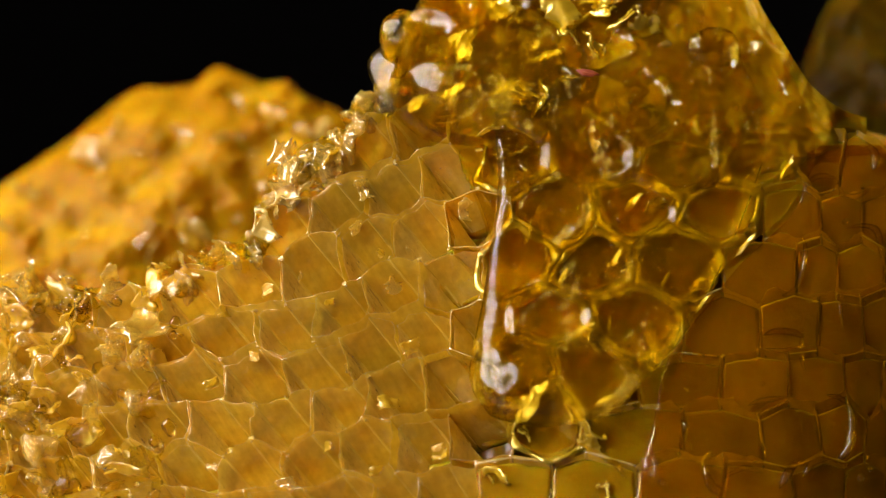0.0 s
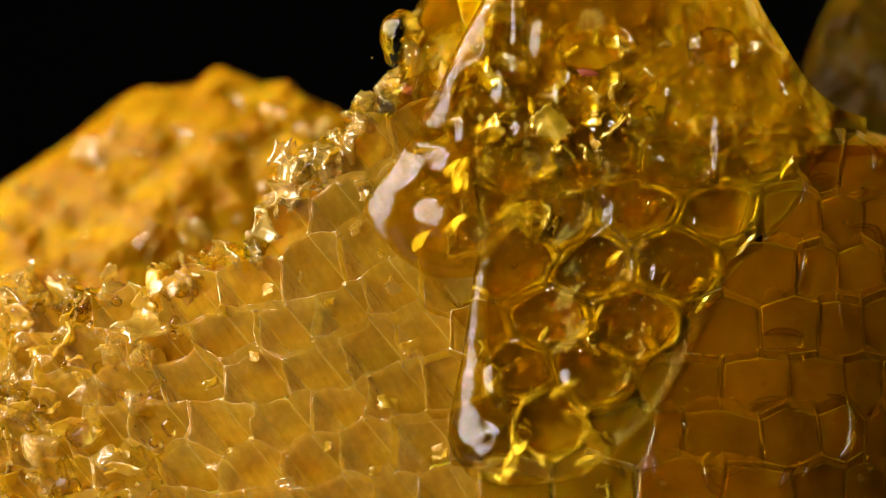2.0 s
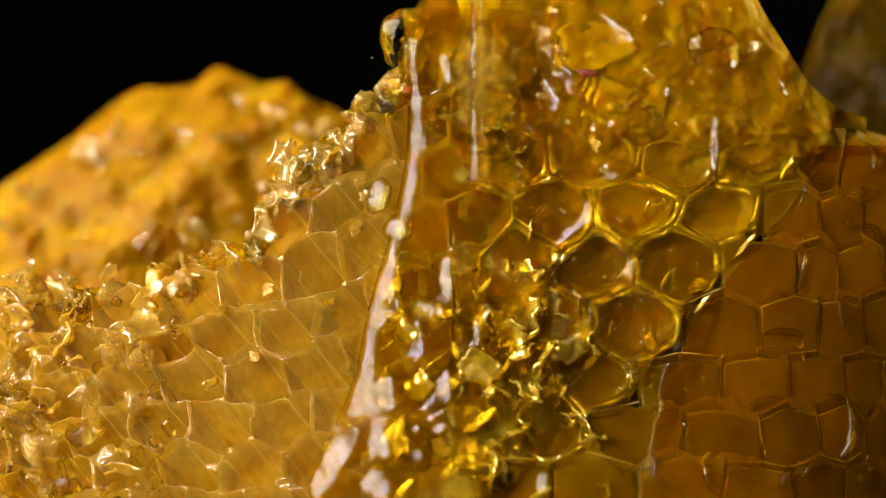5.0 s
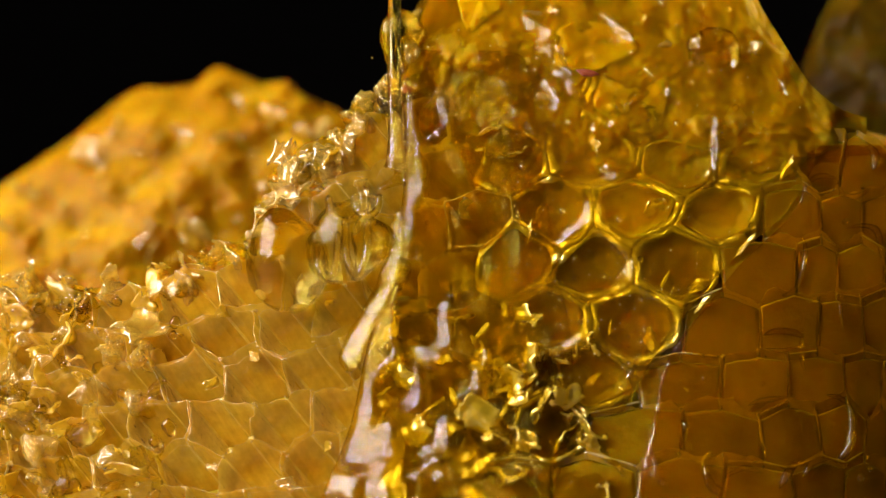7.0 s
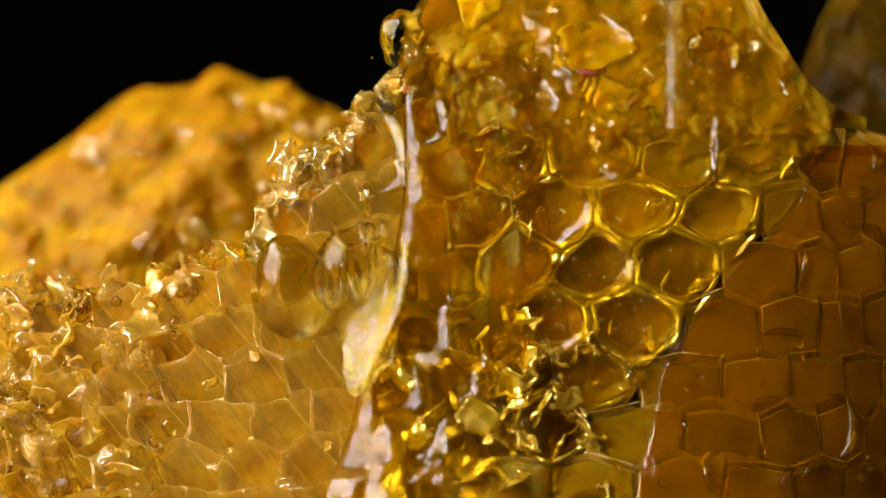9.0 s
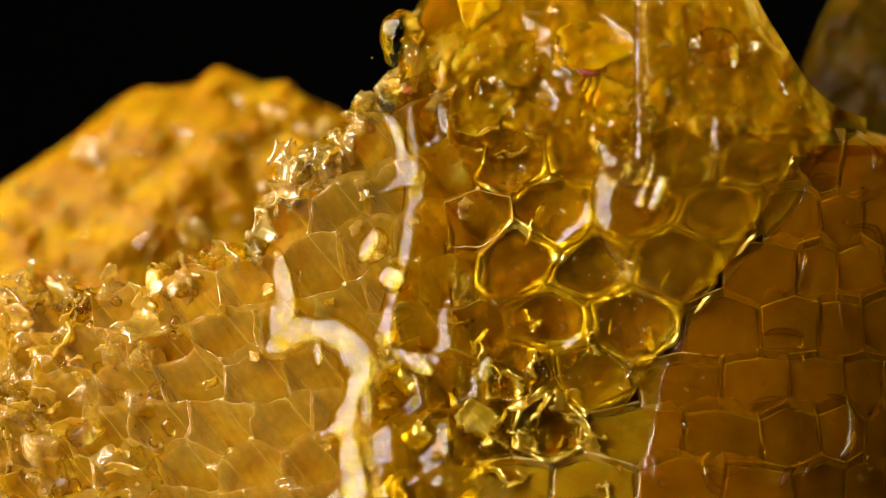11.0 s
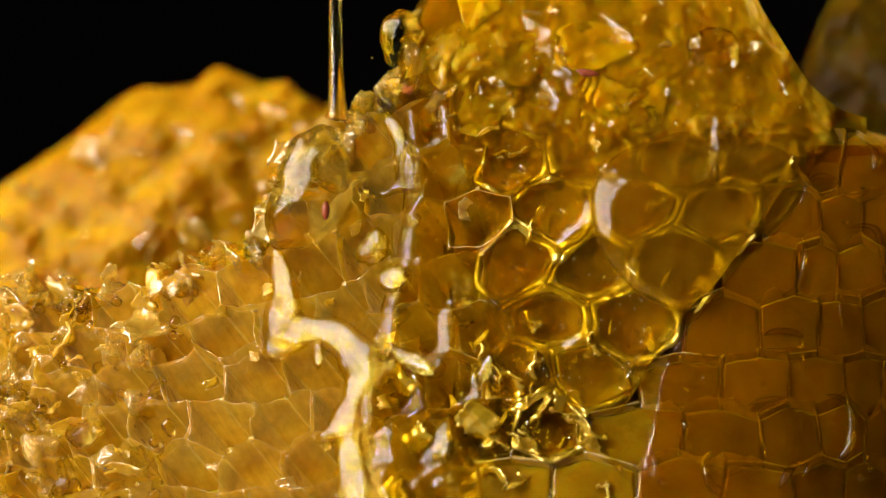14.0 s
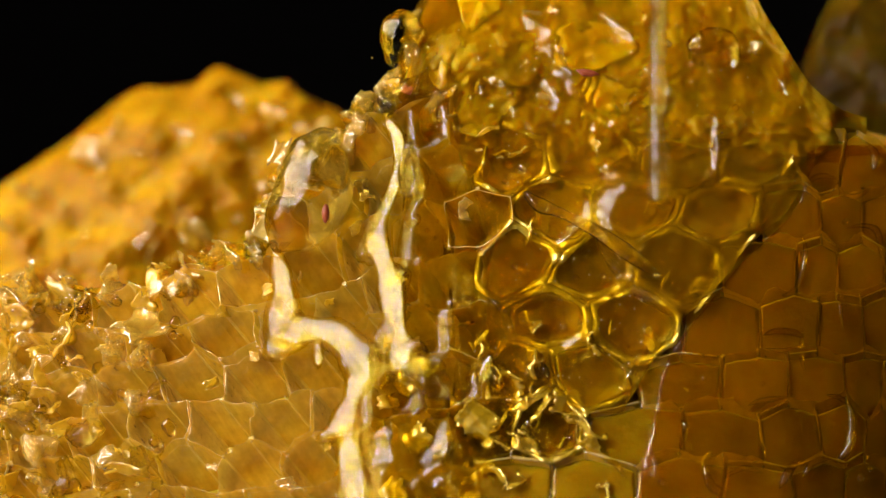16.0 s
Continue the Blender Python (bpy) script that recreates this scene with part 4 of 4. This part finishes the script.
late_trickle = trickle("fresh string of honey running down from the broken edge",
                       [(-4.3, 10.0, .25), (-3.5, 8.6, .4), (-3.4, 6, .4), (-4.4, 3.4, .5), (-5.2, 1.2, .8), (-4.4, -1.4, .6), (-3.9, -3.8, .9), (-3.4, -6.0, .55), (-2.9, -8.0, 1.15), (-1.2, -9.8, .95), (0.6, -10.9, .45), (2.2, -11.6, .25)], lift=0.9, flat=0.2, swell=0.125)
broad_fold = trickle("broad glossy fold of honey spreading beside the drop", [(-4.3, 0.2, .2), (-4.7, -1.4, 1.0), (-5.5, -4.0, 1.75), (-6.2, -6.2, 1.6), (-6.9, -8.2, .8), (-7.2, -10, .5)], lift=1.6, flat=0.14)
loops = trickle("thin looped strings of honey folding onto the film",
                [(-4.5, 9, .12), (-3.8, 5.6, .18), (-3.0, 3.0, .2), (-2.0, 1.8, .24), (-1.2, 3, .2), (-0.9, 6, .16), (-0.2, 8, .14), (0.5, 5, .18), (0.7, 2.2, .2), (1.5, 1.0, .26), (2.2, 2.4, .18), (2.0, 5.4, .14), (2.8, 7, .12), (3.5, 4.2, .18), (4.2, 2.4, .14)],
                lift=1.2, flat=0.5)
upper_loops = trickle("short folded strings of honey on the upper cells",
                      [(11.5, 7.2, .2), (12.0, 6.4, .5), (13.0, 5.4, .8), (14.0, 4.4, .5), (15.0, 5.8, .25), (15.4, 6.2, .3), (15.2, 4.6, .3), (14.4, 2.8, .35), (15.2, 2.0, .3), (16.2, 4.4, .5), (16.4, 4.8, .2)], lift=1.9, flat=0.35)
slant_string = trickle("slanting string of fresh honey sinking into the film", [(0.8, 9.0, .1), (1.5, 7.2, .22), (2.8, 4.7, .4), (3.6, 2.4, .4), (4.8, 0.5, .5), (6.0, -0.6, .7), (6.6, -2.4, .6), (6.9, -3.4, .2)], lift=1.3, flat=0.4)
streak = trickle("thin bright string of fresh honey", [(6.2, 4.4, .2), (7.4, 3.4, .4), (9.4, 2.6, .3), (12, 1.2, .42), (14.6, -0.6, .4), (16.6, -2.2, .15)], lift=2.3, flat=0.5)

ledge_trickle = trickle("short glossy fold of honey resting on the torn edge", [(-4.7, 10.1, .25), (-3.9, 9.6, .5), (-3.4, 8.4, .35), (-3.1, 7.0, .65), (-2.5, 5.6, 1.05), (-3.6, 4.9, .4), (-5.0, 4.2, .2)])
corner_trickle = trickle("glossy fold of honey caught under the top of the comb", [(19.9, 18.9, .3), (19.4, 16.6, .35), (19.6, 15.8, .6), (21.0, 16.0, .8), (22.1, 15.5, .55), (22.4, 13.8, .3)], lift=0.9)


def ridge(way, lift=0.25, material=None):
    """A wet torn wall edge that stands proud of the cells: (u, v, radius) along its way."""
    part("wax_ridge", tube([(spot(u, v, float(face_depth(u, v)) - lift), r) for u, v, r in way], 8, per=5), material or GLASS, comb)


for way in ([(27.4, 1.4, .1), (27.8, 0.2, .17), (27.7, -1.2, .22), (27.3, -2.6, .12), (26.6, -3.4, .2), (26.0, -3.6, .1)],
            [(27.6, -6.0, .1), (27.5, -8.0, .2), (27.8, -9.6, .12)],
            [(24.6, -6.6, .15), (25.6, -6.3, .25), (26.9, -6.4, .3), (27.7, -6.8, .15)], [(24.8, -7.6, .1), (26.0, -7.8, .2), (27.4, -7.4, .1)],
            [(30.6, -3.2, .08), (30.5, -4.6, .16), (30.7, -6.2, .08)], [(31.0, 1.6, .1), (32.4, 1.8, .2), (33.4, 1.2, .3), (33.6, -0.8, .15)],
            [(31.0, -11.4, .15), (31.4, -13.2, .35), (31.1, -15.2, .4), (30.2, -16.4, .2)], [(29.4, -11.2, .1), (30.4, -11.4, .22), (31.2, -12.0, .12)],
            [(23.4, -12.0, .1), (24.6, -11.6, .25), (26.6, -11.4, .15)], [(20.0, -16.6, .2), (20.6, -18.2, .4), (21.8, -18.8, .3)],
            [(21.6, -17.6, .15), (23.0, -16.8, .25), (24.6, -17.2, .15)], [(25.8, -18.4, .3), (26.6, -17.0, .35), (27.4, -16.0, .2)],
            [(27.6, -17.6, .15), (28.4, -16.4, .3), (29.8, -16.0, .2)], [(18.2, -13.0, .1), (18.6, -13.6, .3), (18.3, -14.2, .1)],
            [(12.2, -16.0, .1), (13.2, -16.4, .25), (14.0, -17.6, .12)], [(16.0, -15.6, .1), (16.3, -16.8, .2), (15.8, -17.6, .1)],
            [(27.8, 4.8, .1), (28.8, 5.6, .25), (30.2, 5.4, .15)], [(32.4, 8.2, .2), (33.2, 7.2, .35), (33.0, 6.0, .15)], [(30.4, 4.4, .1), (31.6, 4.0, .25), (32.8, 4.6, .12)]):
    ridge(way)
# wet lips of the full cells
for u, v, s0, j0 in CENTRES:
    if below(u, v) > 0.5 and 3 < u < 36 and -20 < v < 10:
        pts = [hex_corner(s0, j0, k) for k in (5, 0, 1)]
        for a, b in ((pts[0], pts[1]), (pts[1], pts[2])):
            if random.random() < 0.55:
                ridge([(*(a.lerp(b, t).xy), random.uniform(0.03, 0.13)) for t in (0, 0.3, 0.6, 1)], random.uniform(0.0, 0.3), RIM if random.random() < 0.35 else EDGE_BROWN)
# bent flaps of torn wall among the dry cells: u, v, size
for u, v, size in ((-3.4, -3.0, 2.2), (-8.6, -4.2, 1.5), (-10.7, -2.2, 1.1), (-0.4, -16.0, 2.0), (-9.0, -15.4, 1.4), (-4.0, -12.0, 2.0), (-18.0, -16.8, 1.3), (-5.8, 4.0, 1.7), (-6.4, 1.2, 1.5),
                   (-4.5, -0.4, 1.2), (1.8, 2.4, 1.8), (-13.6, -3.4, 1.6), (-14.8, -8.4, 1.5), (-17.6, -10.6, 1.7), (-6.8, -9.2, 1.9), (-2.2, -7.8, 1.8), (-12.0, -18.4, 1.5), (-5.0, -17.2, 1.6), (-16.4, -5.0, 1.8)):
    at = spot(u, v, float(face_depth(u, v)) - 0.25)
    flake(at, size * 0.8, comb, Euler((random.uniform(0.9, 1.7), random.uniform(0.3, 0.9), random.uniform(0, 3))), PLATES)

# the falling strand, wider where it meets the comb
STRAND = [(0, 0, 1.0), (0.1, 0.8, .8), (0.05, 3, .6), (-0.05, 8, .52), (0, 16, .5), (0.05, 30, .52), (0, 60, .55)]
strand = tagged(part("honey_stream", tube([(Vector((x * MM, 0, z * MM)), r) for x, z, r in STRAND]), DROP),
                "thin clear strand of honey falling onto the comb", "honey")


# ---- motion ----
def slide(u, v):
    """A shift along the face of the comb."""
    return pose(u * MM, SLOPE * v * MM, v * MM)


def shifted(ob, rows):
    base = ob.location.copy()
    walk(ob, [(t, Matrix.Translation(base) @ slide(u, v)) for t, u, v in rows])


def motions():
    top = lobe.location.copy()
    walk(lobe, [(t, Matrix.Translation(top) @ pose(0, d * MM, 0) @ slide(u, v)) for t, u, v, d in
                [(0, 0, 0, 0), (0.5, -.3, -1.0, 0), (1, -.7, -2.1, 0), (1.5, -1.1, -3.2, 0), (2, -1.6, -4.4, 0), (2.5, -2.1, -5.6, 0), (3, -2.5, -7, 0), (3.5, -2.9, -8.6, 0),
                 (4.2, -3.3, -10.6, .2), (5.5, -3.4, -12.8, .8), (6.3, -3.4, -13.4, 1.1), (8, -3.4, -14, 1.3), (16, -3.4, -14.5, 1.4)]])
    start = wave.location.copy()
    foot_at = spot(-7.5, -23, float(face_depth(-7.5, -23))) - start
    level = {10.2: 0.6, 11.3: 1.1, 16: 1.2}          # the sheet settles into the cells
    walk(wave, [(t, Matrix.Translation(start) @ pose(0, level.get(t, 0) * MM, 0) @ slide(u, v) @ Matrix.Translation(foot_at) @ pose(0, 0, 0, 0, a, 0) @ Matrix.Translation(-foot_at)) for t, u, v, a in
                [(0, 3.9, 35.3, 20), (0.5, 4.0, 34, 20), (1, 4.1, 32.2, 19), (1.5, 4.2, 30.0, 17), (1.8, 4.2, 27.0, 14), (2.4, 3.0, 19, 9), (3, 1.5, 13.0, 5), (3.5, .9, 10.2, 3),
                 (4.0, .4, 7.6, 2), (4.2, .3, 6.8, 2), (5.2, .1, 3.0, 0), (6.3, 0, 0.6, 0), (9.2, 0, 0, 0), (10.2, 0, -.1, 0), (11.3, 0, -.2, 0), (16, 0, -.3, 0)]])
    shifted(first_drop, [(0, 2, 60), (4.6, 2, 60), (5.6, .8, 12), (6.1, .2, 1.6), (6.5, 0, 0.4), (7, 0, 0), (7.5, .1, -.4), (8, .2, -.9), (8.5, .3, -1.6), (9.2, .6, -2.6),
                         (9.9, 2.5, -8), (10.8, 4.6, -26), (11.3, 4.8, -40), (16, 4.8, -46)])
    shifted(last_drop, [(0, 1, 64), (12.0, 1, 64), (12.6, .6, 12), (12.9, .2, 1.2), (13.2, 0, .2), (13.6, 0, 0), (14.5, 0, -.1), (16, 0, -.3)])
    shifted(ledge_trickle, [(0, 1, 60), (5.6, 1, 60), (6.4, .4, 10), (6.8, .1, 1.2), (7.4, 0, 0), (12.6, 0, 0), (14.6, .1, -.3), (16, .1, -.5)])
    spread = broad_fold.location.copy()
    walk(broad_fold, [(t, Matrix.Translation(spread) @ pose(0, d * MM, z * MM)) for t, d, z in [(0, 9, 0), (7.6, 9, 0), (8.0, 3, 0.6), (8.4, 0.4, 0.3), (8.7, 0, 0), (9.2, 0, -.2), (10, 2, -.8), (10.8, 6, -1.4), (16, 9, -1.6)]])
    seep = edge_trickle.location.copy()
    walk(edge_trickle, [(t, Matrix.Translation(seep) @ pose(0, d * MM, 0)) for t, d in [(0, 8), (9.2, 8), (9.8, 5), (10.5, 2), (11.3, 0), (16, 0)]])
    shifted(late_trickle, [(0, 0, 62), (14.3, 0, 62), (14.6, 0, 24), (14.9, 0, 2.5), (15.2, 0, 0.6), (15.6, 0, 0), (16, 0, -.1)])
    base = slant_string.location.copy()
    walk(slant_string, [(t, Matrix.Translation(base) @ slide(u, v) @ pose(0, d * MM, 0)) for t, u, v, d in
                        [(0, 0, 60, 0), (14.1, 0, 60, 0), (14.4, 0, 22, 0), (14.65, 0, 1, 0), (14.8, 0, 0, 0), (15.0, .2, -.4, .5), (15.3, .3, -.6, 2.5), (16, .3, -.6, 4)]])
    shifted(streak, [(0, -1, 60), (15.2, -1, 60), (15.6, -.5, 14), (15.8, -.1, 1), (16, 0, 0)])
    rest = upper_loops.location.copy()
    walk(upper_loops, [(t, Matrix.Translation(rest) @ slide(u, v) @ pose(0, d * MM, 0)) for t, u, v, d in
                       [(0, 2, 60, 0), (9.4, 2, 60, 0), (10.4, 1.4, 14, 0), (10.9, .8, 1.6, 0), (11.3, .3, .3, 0), (11.6, 0, 0, 0), (11.9, -.5, -.2, .8), (12.4, -.8, -.4, 3), (16, -.8, -.4, 5)]])
    bed = fresh.location.copy()
    walk(fresh, [(t, Matrix.Translation(bed) @ slide(0, v) @ pose(0, d * MM, 0)) for t, v, d in [(0, 1.5, 7), (9.0, 1.5, 7), (9.8, 1.2, 3), (10.6, .6, 1), (11.3, 0, .1), (12, 0, 0), (14, -.4, .2), (16, -.9, .6)]])
    sunk = loops.location.copy()
    walk(loops, [(t, Matrix.Translation(sunk) @ slide(u, v) @ pose(0, d * MM, 0)) for t, u, v, d in
                 [(0, 2, 62, 0), (11.4, 2, 62, 0), (11.8, 1, 6, 0), (12.0, .6, 1.2, 0), (12.3, 0, 0, 0), (12.6, -.8, -.6, .6), (12.9, -1.2, -1.2, 2.2), (13.4, -1.2, -1.4, 3.5), (16, -1.2, -1.4, 3.5)]])
    # the strand's foot: time, u, v
    foot = [(0, 5, 24), (1.5, 5, 22), (1.8, 5.6, 18), (2.0, 5.6, 15.5), (2.4, 2.5, 11), (2.8, 6.2, 4), (3.0, 6.8, 4.8), (3.2, 4.8, 6.5), (3.5, 6.6, 4.6), (3.9, 8.9, .4),
            (4.2, 14.1, 6), (4.7, 8, 4), (5.3, -2, 6), (6.0, -8, 5), (6.3, -9.7, 5.5), (6.5, -11.6, 6.5), (6.7, -6, 7), (7.0, -3.7, 6), (7.2, -5.2, 6), (7.5, -.4, 7.4), (7.8, -2.2, 8),
            (8.2, 1.4, 8.5), (8.5, 5.5, 11), (8.8, 11, 12), (9.0, 17.7, 9), (9.2, 21.9, 10.5), (10, 24, 12), (10.8, 18, 8), (11.3, 11.5, 5.5), (11.5, 9.8, 4.8), (11.7, 7.7, 3),
            (12, 3.4, 4), (12.3, -3.5, 5.5), (12.5, -5.8, 8.3), (12.8, -9, 7.8), (13.1, -11, 8), (13.3, -12, 8.2), (13.6, -9.8, 9), (14, -8.2, 9.8), (14.3, -5.5, 9.6), (14.6, -8.3, 9.0),
            (14.8, -1, -8.5), (15, 0, -4), (15.2, -3.6, 6), (15.4, -8, 10), (15.6, 7.2, -.8), (15.8, 12, 6), (16, 16.5, 3.5)]
    walk(strand, [(t, Matrix.Translation(spot(u, v, float(face_depth(u, v)) - 1.2))) for t, u, v in foot])


motions()
